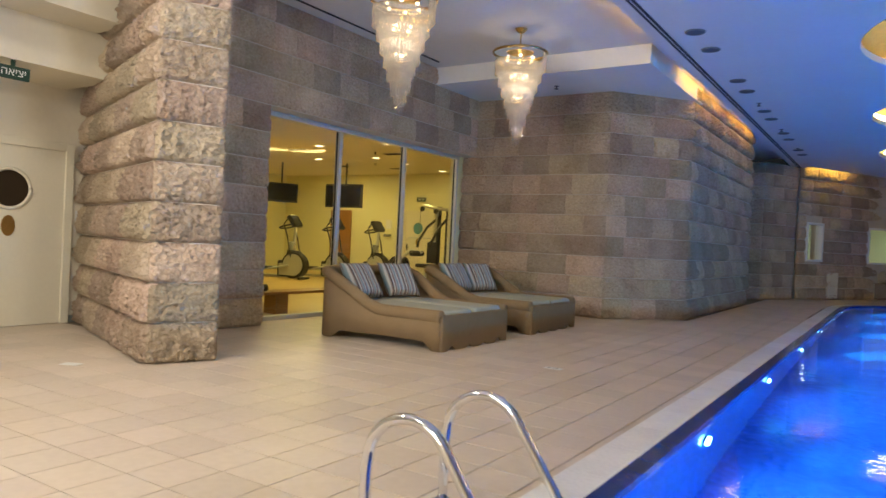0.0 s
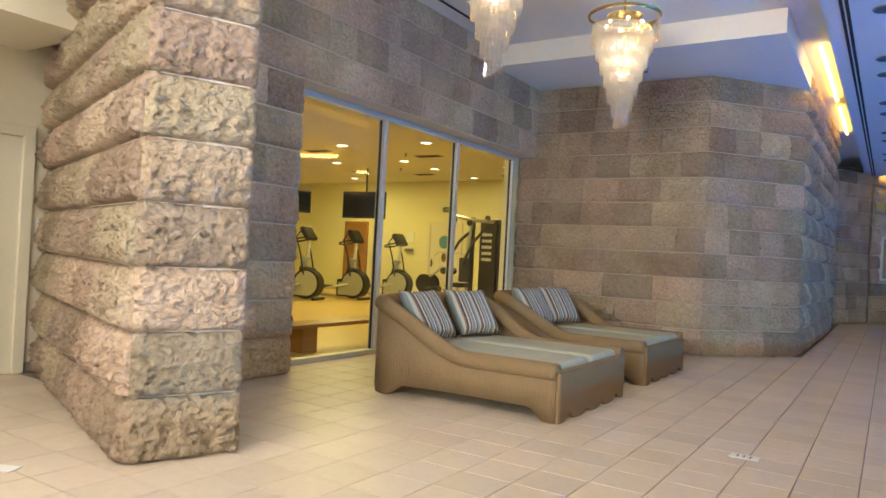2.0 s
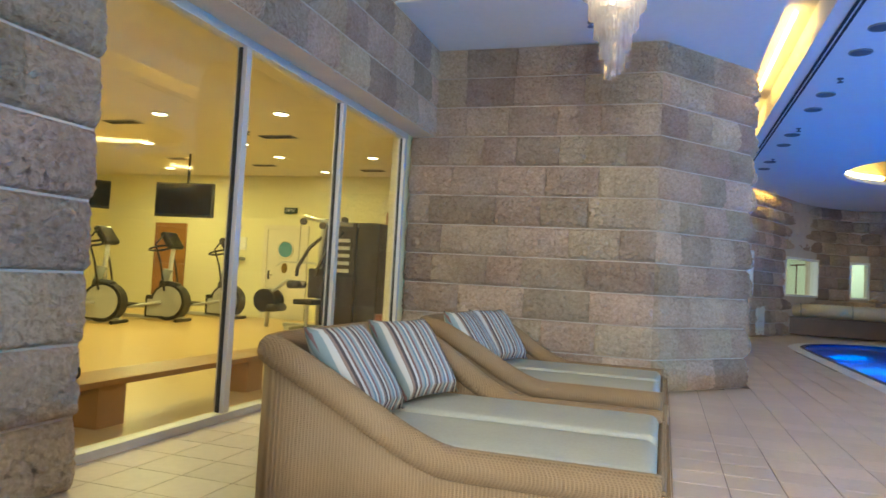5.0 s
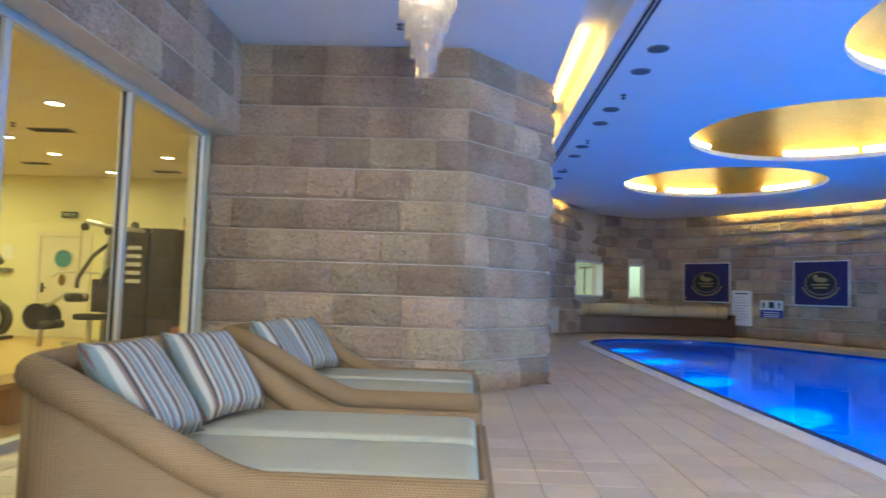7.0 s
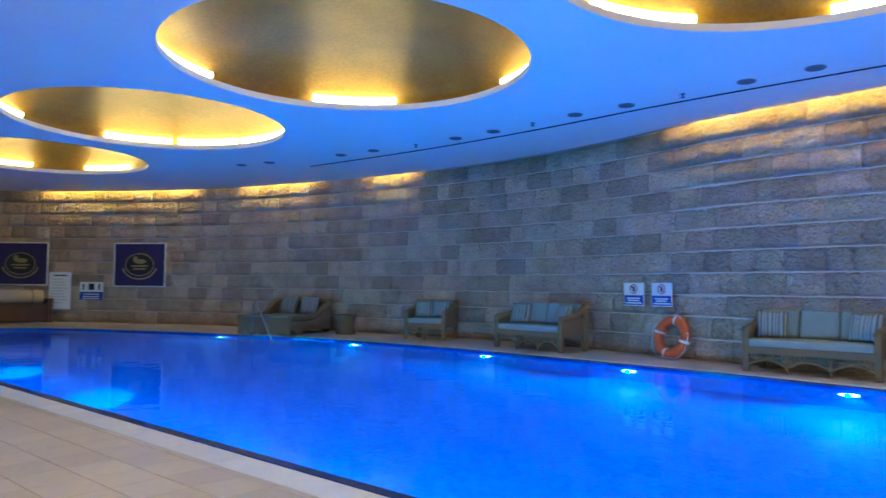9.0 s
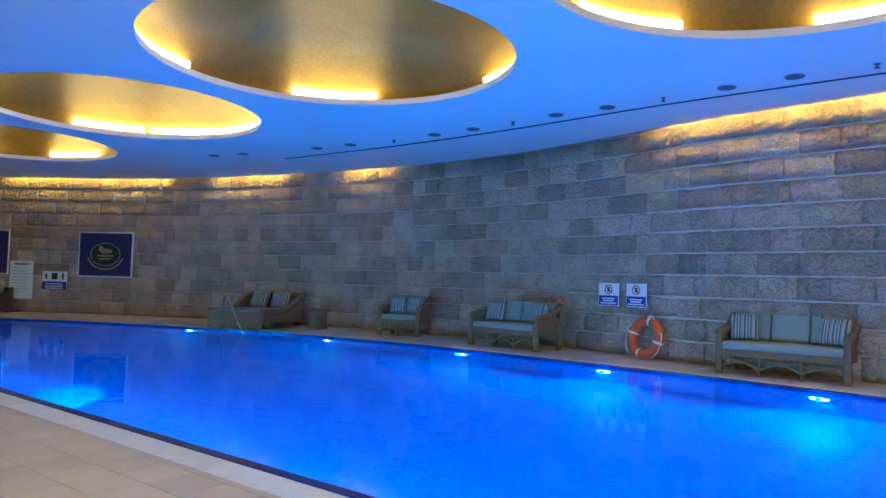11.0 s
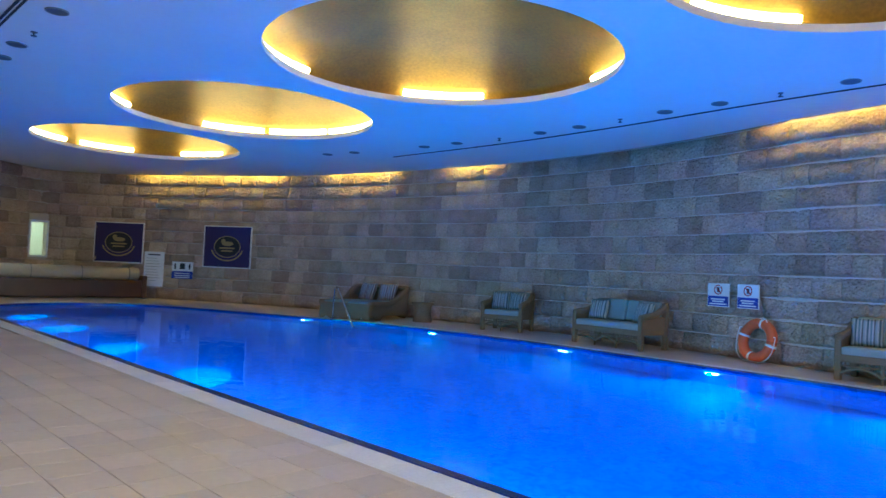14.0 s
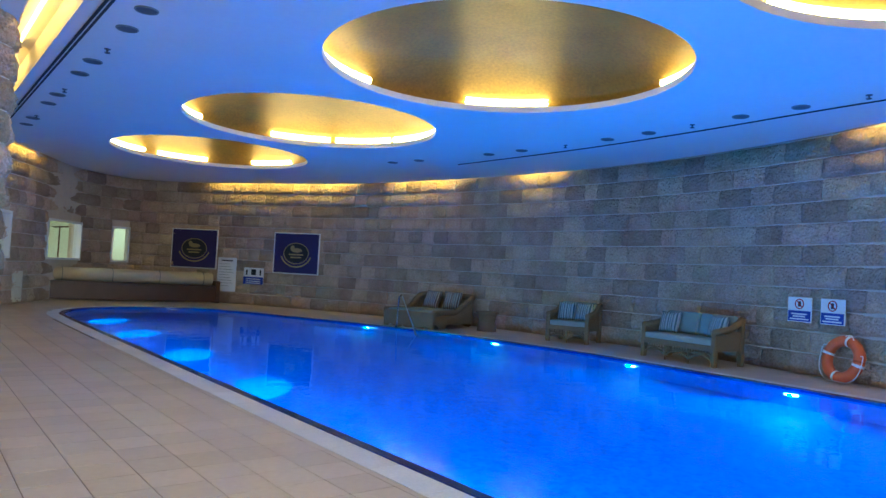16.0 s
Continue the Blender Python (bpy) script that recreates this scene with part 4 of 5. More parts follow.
ladder = thing("pool_ladder", "curved polished steel pool ladder handrails at the pool edge", "pool ladder", (0, 0, 0))
for y in (-4.72, -4.14):
    part("rail", tube(bmesh.new(), ladder_rail(y), 0.023, 12), STEEL, ladder, "polished steel rail", True)
    part("flange", cyl(bmesh.new(), (5.68, y, 0.0), (5.68, y, 0.02), 0.05, seg=16), STEEL, ladder)
for k in range(3):
    part("tread", box(bmesh.new(), 6.47 + 0.05 * k, -4.72, -0.35 - 0.28 * k, 6.55 + 0.05 * k, -4.14, -0.32 - 0.28 * k, 0.01), STEEL, ladder)


# ---- ceiling fittings ----
def speaker(x, y):
    t = thing("ceiling_speaker", "small round dark grille set in the pool ceiling", "ceiling fitting", (x, y, CEIL), group="ceiling fittings")
    part("grille", cyl(bmesh.new(), (0, 0, -0.012), (0, 0, 0.0), 0.11, seg=24), DARKGREY, t)
    part("trim_ring", tube(bmesh.new(), [(0.115 * math.cos(a * math.pi / 12), 0.115 * math.sin(a * math.pi / 12), -0.006) for a in range(25)], 0.011, 6), GREY, t)
    return t


DARKGREY = material("grille_grey", (0.1, 0.1, 0.11), 0.6)
first = speaker(5.18, 4.75)
for x, y in [(5.18, v) for v in (5.55, 7.35, 8.2, 10.0, 10.9, 2.0, 2.85, 12.7, 13.6, -0.7, 0.2)] + [(12.92, -1.0), (12.98, -0.15), (13.12, 1.65), (13.14, 2.55), (13.3, 4.3), (13.32, 5.2), (13.2, 7.3), (13.1, 8.2), (12.7, 10.2), (12.5, 11.0)]:
    copy_thing(first, pose(x, y, CEIL))


def sprinkler(x, y, z):
    t = thing("sprinkler", "small dark sprinkler head under the ceiling", "sprinkler", (x, y, z), group="sprinkler heads")
    part("stem", cyl(bmesh.new(), (0, 0, -0.05), (0, 0, 0), 0.012, seg=8), DARKGREY, t)
    part("deflector", cyl(bmesh.new(), (0, 0, -0.055), (0, 0, -0.045), 0.035, seg=12), DARKGREY, t)
    part("rosette", cyl(bmesh.new(), (0, 0, -0.008), (0, 0, 0), 0.04, seg=12), DARKGREY, t)
    return t


first = sprinkler(5.2, 6.6, CEIL)
for x, y, z in ((5.2, 9.5, CEIL), (5.2, 12.4, CEIL), (12.9, -1.9, CEIL), (13.05, 0.75, CEIL), (13.2, 3.4, CEIL), (13.3, 6.2, CEIL), (2.3, 4.3, SOFFIT), (1.6, 0.8, HIGH), (-3.2, 6.2, 3.3), (-4.8, 8.2, 3.3)):
    copy_thing(first, pose(x, y, z))
slot = thing("slot_diffuser", "long dark double slot air diffuser in the pool ceiling", "air diffuser", (0, 0, 0), group="slot diffusers")
for x in (4.795, 4.845):
    part("slot", box(bmesh.new(), x - 0.016, -8.0, CEIL - 0.012, x + 0.016, 16.5, CEIL - 0.002), DARK, slot)
part("bar", box(bmesh.new(), 4.811, -8.0, CEIL - 0.008, 4.829, 16.5, CEIL - 0.002), PAINT, slot)
slot = thing("slot_diffuser", "long dark slot air diffuser in the pool ceiling", "air diffuser", (0, 0, 0), group="slot diffusers")
line = smooth_line([(13.25, -9), (13.34, -2), (13.42, 1.0), (13.66, 3.7), (13.75, 6.5), (13.6, 9.9)], 0.5)
part("slot", tube(bmesh.new(), [(p.x, p.y, CEIL) for p in line], 0.018, 6), DARK, slot)
slot = thing("slot_diffuser", "short dark slot air diffuser in the raised ceiling", "air diffuser", (0, 0, 0), group="slot diffusers")
part("slot", box(bmesh.new(), 0.6, -1.5, HIGH - 0.012, 0.64, 3.1, HIGH - 0.003), DARK, slot)

plain("baseboard", -1.19, -2.27, 0.0, -1.165, -2.06, 0.09, GREY, "low grey stone skirting beside the entrance door", "baseboard")

# papers and floor outlets
card = part("paper_card", box(bmesh.new(), -0.08, -0.05, 0, 0.08, 0.05, 0.004), SIGNWHITE)
card.matrix_world = pose(1.42, -3.55, 0.002, 0, 0, 25)
tagged(card, "small white card lying on the tiled floor", "card")
outlet = thing("floor_outlet", "small white plastic return outlet flush in the deck tiles", "floor outlet", (4.55, -0.36, 0.002))
part("plate", box(bmesh.new(), -0.09, -0.05, 0, 0.09, 0.05, 0.005, 0.002), SIGNWHITE, outlet)
for k in range(3):
    part("slit", box(bmesh.new(), -0.05 + 0.04 * k, -0.03, 0.005, -0.035 + 0.04 * k, 0.03, 0.0065), GREY, outlet)


# ---- far side of the pool ----
_seat = {}


def wicker_seat(name, label, at, rz, w, seats, pillows):
    """An open-armed wicker seat; its front runs along x, faces -y, with its front left foot at the origin."""
    t = thing(name, label, "sofa" if seats > 1 else "armchair", at, rz, "wicker seats by the wall")
    d = 0.78
    for x in (0.04, w - 0.04):
        for y, h in ((0.04, 0.6), (d - 0.04, 0.82)):
            part("post", box(bmesh.new(), x - 0.045, y - 0.045, 0, x + 0.045, y + 0.045, h, 0.015), WICKER, t)
        arm = [(x, 0.02, 0.6), (x, 0.2, 0.625), (x, 0.45, 0.66), (x, 0.65, 0.76), (x, d - 0.02, 0.84)]
        part("arm", tube(bmesh.new(), arm, 0.062, 10), WICKER, t, "rolled wicker arm", True)
        part("side_panel", box(bmesh.new(), x - 0.02, 0.05, 0.28, x + 0.02, d - 0.05, 0.62), WICKER, t)
    bays = 3 if seats > 1 else 2
    part("front_rail", box(bmesh.new(), 0.05, 0.0, 0.265, w - 0.05, 0.05, 0.37, 0.012), WICKER, t, "woven front rail")
    part("lattice_rail", tube(bmesh.new(), [(0.05, 0.025, 0.215), (w - 0.05, 0.025, 0.215)], 0.012, 6), WICKER, t)
    for k in range(1, int(w / 0.06)):
        if "SPINDLE" not in _seat:
            bm = cyl(bmesh.new(), (0, 0, 0.215), (0, 0, 0.285), 0.011, seg=6)
            _seat["SPINDLE"] = bpy.data.meshes.new("spindle")
            bm.to_mesh(_seat["SPINDLE"])
            bm.free()
            _seat["SPINDLE"].materials.append(WICKER)
        ob = new("spindle", _seat["SPINDLE"])
        ob.parent = t
        ob.location = (0.02 + 0.06 * k, 0.025, 0)
    for k in range(bays):
        x0, x1 = 0.05 + (w - 0.1) * k / bays, 0.05 + (w - 0.1) * (k + 1) / bays
        arch = [(x0 + (x1 - x0) * q / 10, 0.025, 0.09 + 0.1 * math.sin(math.pi * q / 10)) for q in range(11)]
        part("arch_brace", tube(bmesh.new(), arch, 0.02, 8), WICKER, t, "arched wicker brace", True)
        if k:
            part("strut", cyl(bmesh.new(), (x0, 0.025, 0), (x0, 0.025, 0.3), 0.018, seg=8), WICKER, t)
    part("seat_deck", box(bmesh.new(), 0.04, 0.04, 0.3, w - 0.04, d - 0.04, 0.36), WICKER, t)
    part("back_panel", box(bmesh.new(), 0.04, d - 0.07, 0.3, w - 0.04, d - 0.03, 0.86), WICKER, t)
    part("back_rail", tube(bmesh.new(), [(0.0, d - 0.04, 0.84), (w, d - 0.04, 0.84)], 0.04, 10), WICKER, t, "", True)
    part("seat_cushion", soft_box(bmesh.new(), 0.08, 0.0, 0.36, w - 0.08, d - 0.1, 0.48, 0.045), SEATCLOTH, t, "pale grey-green seat cushion", True)
    each = (w - 0.16) / seats
    for k in range(seats):
        m = Matrix.Translation((0.08 + each * k, d - 0.12, 0.47)) @ Matrix.Rotation(radians(-12), 4, "X")
        part("back_cushion", soft_box(bmesh.new(), 0.01, -0.12, 0.0, each - 0.01, 0.03, 0.42, 0.05, m), SAGE, t, "grey-green back cushion", True)
    base = pose(*at, 0, 0, rz)
    for px, turn in pillows:
        p = base @ Vector((px, d - 0.34, 0.68))
        pillow(tuple(p), -18, rz + turn, 0.42, TEAL_STRIPE, "striped scatter pillow in teal and cream", "teal striped pillows")
    return t


wicker_seat("sofa", "three-seat wicker sofa with grey-green cushions against the wall", (14.03, 0.28, 0), -91.5, 1.76, 3, ((0.28, 12), (1.5, -14)))
wicker_seat("loveseat", "two-seat wicker sofa with grey-green cushions against the wall", (14.68, 5.27, 0), -98, 1.7, 2, ((0.3, 10), (1.4, -12)))
wicker_seat("armchair", "wicker armchair with grey-green cushions against the wall", (14.8, 7.9, 0), -72, 1.0, 1, ((0.3, 8), (0.72, -10)))
far_lounger = lounger((14.84, 12.45, 0), 197.5, "double wicker sun lounger with grey mattresses beside the far wall", SAGE)
for lx, ly, r in ((0.33, 0.42, -6), (0.32, 1.05, 8)):
    p = pose(14.84, 12.45, 0, 0, 0, 197.5) @ Vector((lx, ly, 0.665))
    pillow(tuple(p), -24, 197.5 + 90 + r, 0.53)
drum = thing("side_table", "round wicker drum side table beside the lounger", "side table", (14.95, 10.05, 0))
bm = bmesh.new()
for z0, r0, z1, r1 in ((0, 0.25, 0.12, 0.225), (0.12, 0.225, 0.26, 0.205), (0.26, 0.205, 0.37, 0.225), (0.37, 0.225, 0.45, 0.27)):
    cyl(bm, (0, 0, z0), (0, 0, z1), r0, r1, 24, False)
part("drum", bm, WICKER, drum, "waisted woven drum", True)
part("top", cyl(bmesh.new(), (0, 0, 0.445), (0, 0, 0.485), 0.285, seg=28), WICKER, drum)
rail = thing("handrail", "slanting steel handrail rising from the pool steps", "handrail", (0, 0, 0))
part("rail", tube(bmesh.new(), [(12.35, 9.25, -0.4), (12.47, 9.6, -0.05), (12.95, 10.9, 0.75), (13.0, 11.05, 0.8), (13.02, 11.15, 0.74), (13.02, 11.2, 0.0)], 0.02, 10), STEEL, rail, "", True)
part("flange", cyl(bmesh.new(), (13.02, 11.2, 0), (13.02, 11.2, 0.02), 0.05, seg=14), STEEL, rail)


def wall_pose(x, y, z, out=0.13):
    """A pose on the curved wall nearest to x, y: its -y looks into the hall."""
    s = near_length(x, y)
    p, q = at_length(s), at_length(s + 0.1)
    d = (q - p).normalized()
    return pose(p.x + d.y * out, p.y - d.x * out, z, 0, 0, math.degrees(math.atan2(d.y, d.x)))


def disc(bm, x, z, rx, rz, y0, y1, seg=32):
    m = Matrix.Translation((x, 0, z)) @ Matrix.Diagonal((rx, 1, rz, 1))
    tmp = bmesh.new()
    cyl(tmp, (0, y0, 0), (0, y1, 0), 1.0, seg=seg)
    bmesh.ops.transform(tmp, matrix=m, verts=tmp.verts)
    me = bpy.data.meshes.new("tmp")
    tmp.to_mesh(me)
    tmp.free()
    bm.from_mesh(me)
    bpy.data.meshes.remove(me)
    return bm


def hoop(rx, rz, r, y, seg=40, a0=0.0, a1=2 * math.pi):
    return tube(bmesh.new(), [(rx * math.cos(a0 + (a1 - a0) * k / seg), y, rz * math.sin(a0 + (a1 - a0) * k / seg)) for k in range(seg + 1)], r, 6)


def banner(x, y, z):
    t = thing("banner", "square dark purple banner with gilt oval emblem in pale frame", "banner", group="purple banners")
    t.matrix_world = wall_pose(x, y, z, 0.17)
    w = 0.82
    part("panel", box(bmesh.new(), -w, -0.012, -0.63, w, 0.02, 0.63), PURPLE, t)
    for x0, z0, x1, z1 in ((-w - 0.03, -0.66, w + 0.03, -0.63), (-w - 0.03, 0.63, w + 0.03, 0.66), (-w - 0.03, -0.63, -w, 0.63), (w, -0.63, w + 0.03, 0.63)):
        part("frame", box(bmesh.new(), x0, -0.025, z0, x1, 0.02, z1, 0.004), SIGNWHITE, t)
    em = part("emblem", disc(bmesh.new(), 0, 0.02, 0.44, 0.31, -0.018, -0.008), BLACK, t, "black oval emblem field")
    part("oval_ring", hoop(0.46, 0.33, 0.012, -0.018), GILT, em, "gilt oval ring")
    part("garland", hoop(0.56, 0.43, 0.022, -0.016, 30, math.pi * 1.08, math.pi * 1.92), GILT, em, "gilt garland")
    bm = bmesh.new()
    disc(bm, 0.02, 0.1, 0.2, 0.07, -0.026, -0.016, 16)
    disc(bm, -0.14, 0.17, 0.075, 0.085, -0.026, -0.016, 14)
    part("figure", bm, GILT, em, "plain gilt reclining shape")
    part("word_bar", box(bmesh.new(), -0.27, -0.022, -0.06, 0.27, -0.016, -0.015), GILT, em)
    part("word_bar", box(bmesh.new(), -0.2, -0.022, -0.15, 0.2, -0.016, -0.105), GILT, em)
    return t


banner(11.22, 20.75, 1.77)
banner(13.44, 17.55, 1.76)
board = thing("notice_board", "tall white notice sheet with grey text lines on the wall", "notice")
board.matrix_world = wall_pose(12.05, 19.75, 0.96)
part("sheet", box(bmesh.new(), -0.36, -0.012, -0.56, 0.36, 0.01, 0.56, 0.004), SIGNWHITE, board)
part("heading", box(bmesh.new(), -0.22, -0.016, 0.44, 0.22, -0.012, 0.48), BLACK, board)
for k in range(9):
    part("text_line", box(bmesh.new(), -0.28, -0.015, 0.34 - 0.09 * k, 0.1 + 0.05 * (k % 4), -0.012, 0.352 - 0.09 * k), GREY, board)
way = thing("way_sign", "white and blue direction sign with arrows on the wall", "sign")
way.matrix_world = wall_pose(12.52, 19.02, 0.96)
part("panel", box(bmesh.new(), -0.38, -0.012, -0.27, 0.38, 0.01, 0.27, 0.004), SIGNWHITE, way)
part("blue_field", box(bmesh.new(), -0.38, -0.017, -0.27, 0.38, -0.012, -0.03), SIGNBLUE, way)
for x in (-0.26, 0.26):
    bm = bmesh.new()
    box(bm, x - 0.025, -0.017, 0.03, x + 0.025, -0.012, 0.14)
    cyl(bm, (x, -0.0145, 0.13), (x, -0.0145, 0.23), 0.07, 0.002, 3)
    part("arrow", bm, BLACK, way)
part("pictogram", box(bmesh.new(), -0.09, -0.017, 0.03, 0.09, -0.012, 0.22), BLACK, way)
for z in (-0.1, -0.17, -0.23):
    part("text_line", box(bmesh.new(), -0.27, -0.02, z - 0.012, 0.27, -0.017, z + 0.012), SIGNWHITE, way)


def rule_sign(x, y, z):
    t = thing("rule_sign", "white and dark blue prohibition sign on the stone wall", "sign", group="prohibition signs")
    t.matrix_world = wall_pose(x, y, z)
    part("panel", box(bmesh.new(), -0.23, -0.012, -0.21, 0.23, 0.01, 0.21, 0.006), SIGNWHITE, t)
    part("blue_field", box(bmesh.new(), -0.215, -0.017, -0.195, 0.215, -0.012, -0.02), SIGNBLUE, t)
    part("ring", tube(bmesh.new(), [(0.08 * math.cos(k * math.pi / 12), -0.016, 0.095 + 0.08 * math.sin(k * math.pi / 12)) for k in range(25)], 0.009, 6), SIGNRED, t, "red ring")
    part("slash", tube(bmesh.new(), [(-0.055, -0.016, 0.15), (0.055, -0.016, 0.04)], 0.008, 6), SIGNRED, t)
    part("pictogram", box(bmesh.new(), -0.025, -0.016, 0.05, 0.025, -0.012, 0.14), BLACK, t)
    for z2, w in ((-0.075, 0.15), (-0.115, 0.12), (-0.16, 0.18)):
        part("text_line", box(bmesh.new(), -w, -0.02, z2 - 0.012, w, -0.017, z2 + 0.012), SIGNWHITE, t)
    return t


rule_sign(15.52, 2.67, 1.09)
rule_sign(15.32, 1.94, 1.09)
buoy = thing("lifebuoy", "orange lifebuoy with white bands leaning on the stone wall", "lifebuoy")
buoy.matrix_world = wall_pose(15.26, 1.75, 0.375, 0.26) @ pose(0, 0, 0, -12)
part("ring", tube(bmesh.new(), [(0.29 * math.cos(k * math.pi / 24), 0, 0.29 * math.sin(k * math.pi / 24)) for k in range(49)], 0.085, 14), ORANGE, buoy, "orange ring", True)
for k in range(4):
    a = math.pi / 4 + 0.55 + k * math.pi / 2
    part("band", tube(bmesh.new(), [(0.29 * math.cos(a + b), 0, 0.29 * math.sin(a + b)) for b in (-0.07, 0, 0.07)], 0.089, 14), SIGNWHITE, buoy, "white band", True)
rope = []
for k in range(65):
    a = 2 * math.pi * k / 64
    r = 0.385 - 0.14 * abs(math.sin(2 * (a - math.pi / 4 - 0.55))) ** 1.5 * (0.2 < a < 2.6) + 0.03 * math.sin(2 * a) ** 2
    rope.append((r * math.cos(a), -0.05, max(-0.365, r * math.sin(a))))
part("rope", tube(bmesh.new(), rope, 0.008, 6), SIGNWHITE, buoy, "white grab rope")

# pool cover box under the far windows
cover = thing("pool_cover_box", "long dark wood chest with a pale rolled pool cover on top", "pool cover", (0, 0, 0))
C0, C1 = Vector((6.62, 20.05)), Vector((11.72, 19.75))
cd = (C1 - C0).normalized()
cm = pose(C0.x, C0.y, 0, 0, 0, math.degrees(math.atan2(cd.y, cd.x)))
clen = (C1 - C0).length
cover.matrix_world = cm
part("chest", box(bmesh.new(), 0.1, 0.0, 0.03, clen - 0.1, 0.55, 0.52, 0.01), WOOD, cover, "dark wood front")
part("lid", box(bmesh.new(), 0.0, -0.03, 0.52, clen, 0.58, 0.57, 0.008), WOOD, cover)
for x in (0.0, clen - 0.14):
    part("end_post", box(bmesh.new(), x, -0.04, 0.0, x + 0.14, 0.58, 0.72, 0.01), WOOD, cover)
part("rolled_cover", cyl(bmesh.new(), (0.16, 0.3, 0.77), (clen - 0.2, 0.3, 0.77), 0.2, seg=28), COVERCLOTH, cover, "pale rolled cover", True)
for k in range(4):
    x = 0.5 + k * (clen - 1) / 3
    part("strap", tube(bmesh.new(), [(x, 0.3 + 0.205 * math.cos(a * math.pi / 10), 0.77 + 0.205 * math.sin(a * math.pi / 10)) for a in range(21)], 0.012, 6), GREY, cover)
grille = thing("wall_grille", "slatted cream ventilation grille low in the wall", "grille")
grille.matrix_world = wall_pose(5.6, 17.95, 0.45, 0.08)
part("frame", box(bmesh.new(), -0.27, -0.01, -0.4, 0.27, 0.02, 0.4, 0.004), CREAM, grille)
for k in range(12):
    part("slat", box(bmesh.new(), -0.23, -0.03, -0.36 + 0.06 * k, 0.23, -0.01, -0.325 + 0.06 * k), CREAM, grille)

# windows in the curved wall and the lit room behind them
for i, (s0, s1, lo, hi) in enumerate(WINDOWS):
    w = structure(thing("window_%d" % (i + 2), "", ""), "white framed interior window in the stone wall", "window")
    a, b = at_length(s0), at_length(s1)
    d = (b - a).normalized()
    w.matrix_world = pose(a.x - d.y * 0.05, a.y + d.x * 0.05, 0, 0, 0, math.degrees(math.atan2(d.y, d.x)))
    wd = (b - a).length
    for x0, z0, x1, z1 in ((0, lo, wd, lo + 0.06), (0, hi - 0.06, wd, hi), (0, lo + 0.06, 0.06, hi - 0.06), (wd - 0.06, lo + 0.06, wd, hi - 0.06)):
        part("window_frame", box(bmesh.new(), x0, -0.14, z0, x1, 0.1, z1, 0.004), SIGNWHITE, w)
    p = part("pane", box(bmesh.new(), 0.06, 0.0, lo + 0.06, wd - 0.06, 0.008, hi - 0.06), GLASS, w, "clear glass pane")
    p.visible_shadow = False
hall_edge = [tuple(p) for p in offset(wall_line, -0.34) if p.y > 16.5 and p.x < 11.6]
back_plan = hall_edge + [(2.4, 16.2), (2.4, 25.2), (11.9, 25.2)]
structure(part("wall_back_room", prism(bmesh.new(), [(2.2, 16.0), (2.4, 16.0), (2.4, 25.2), (12.4, 25.2), (12.4, 25.4), (2.2, 25.4)], 0, 3.0), BACKROOM), "pale green wall of the room behind the windows", "wall")
structure(part("floor_back_room", prism(bmesh.new(), back_plan, -0.1, -0.02), GYMFLOOR), "plain floor of the room behind the windows", "floor")
structure(part("ceiling_back_room", prism(bmesh.new(), back_plan, 3.0, 3.1), PAINT), "white ceiling of the room behind the windows", "ceiling")
area("back_room_light", pose(4.6, 22.0, 2.95), 1.5, 1.5, 90, (0.9, 1.0, 0.86))
area("back_room_light", pose(9.4, 24.0, 2.95), 1.5, 0.8, 50, (0.9, 1.0, 0.86))
post = thing("hat_stand", "thin dark turned post standing behind the window", "stand", (7.25, 21.9, -0.02))
part("pole", cyl(bmesh.new(), (0, 0, 0.02), (0, 0, 2.25), 0.03, 0.02, 10), WOOD, post)
part("foot", cyl(bmesh.new(), (0, 0, 0.0), (0, 0, 0.03), 0.2, 0.15, 20), WOOD, post)
part("arm", cyl(bmesh.new(), (-0.2, 0, 2.2), (0.25, 0, 2.24), 0.02, seg=8), WOOD, post)


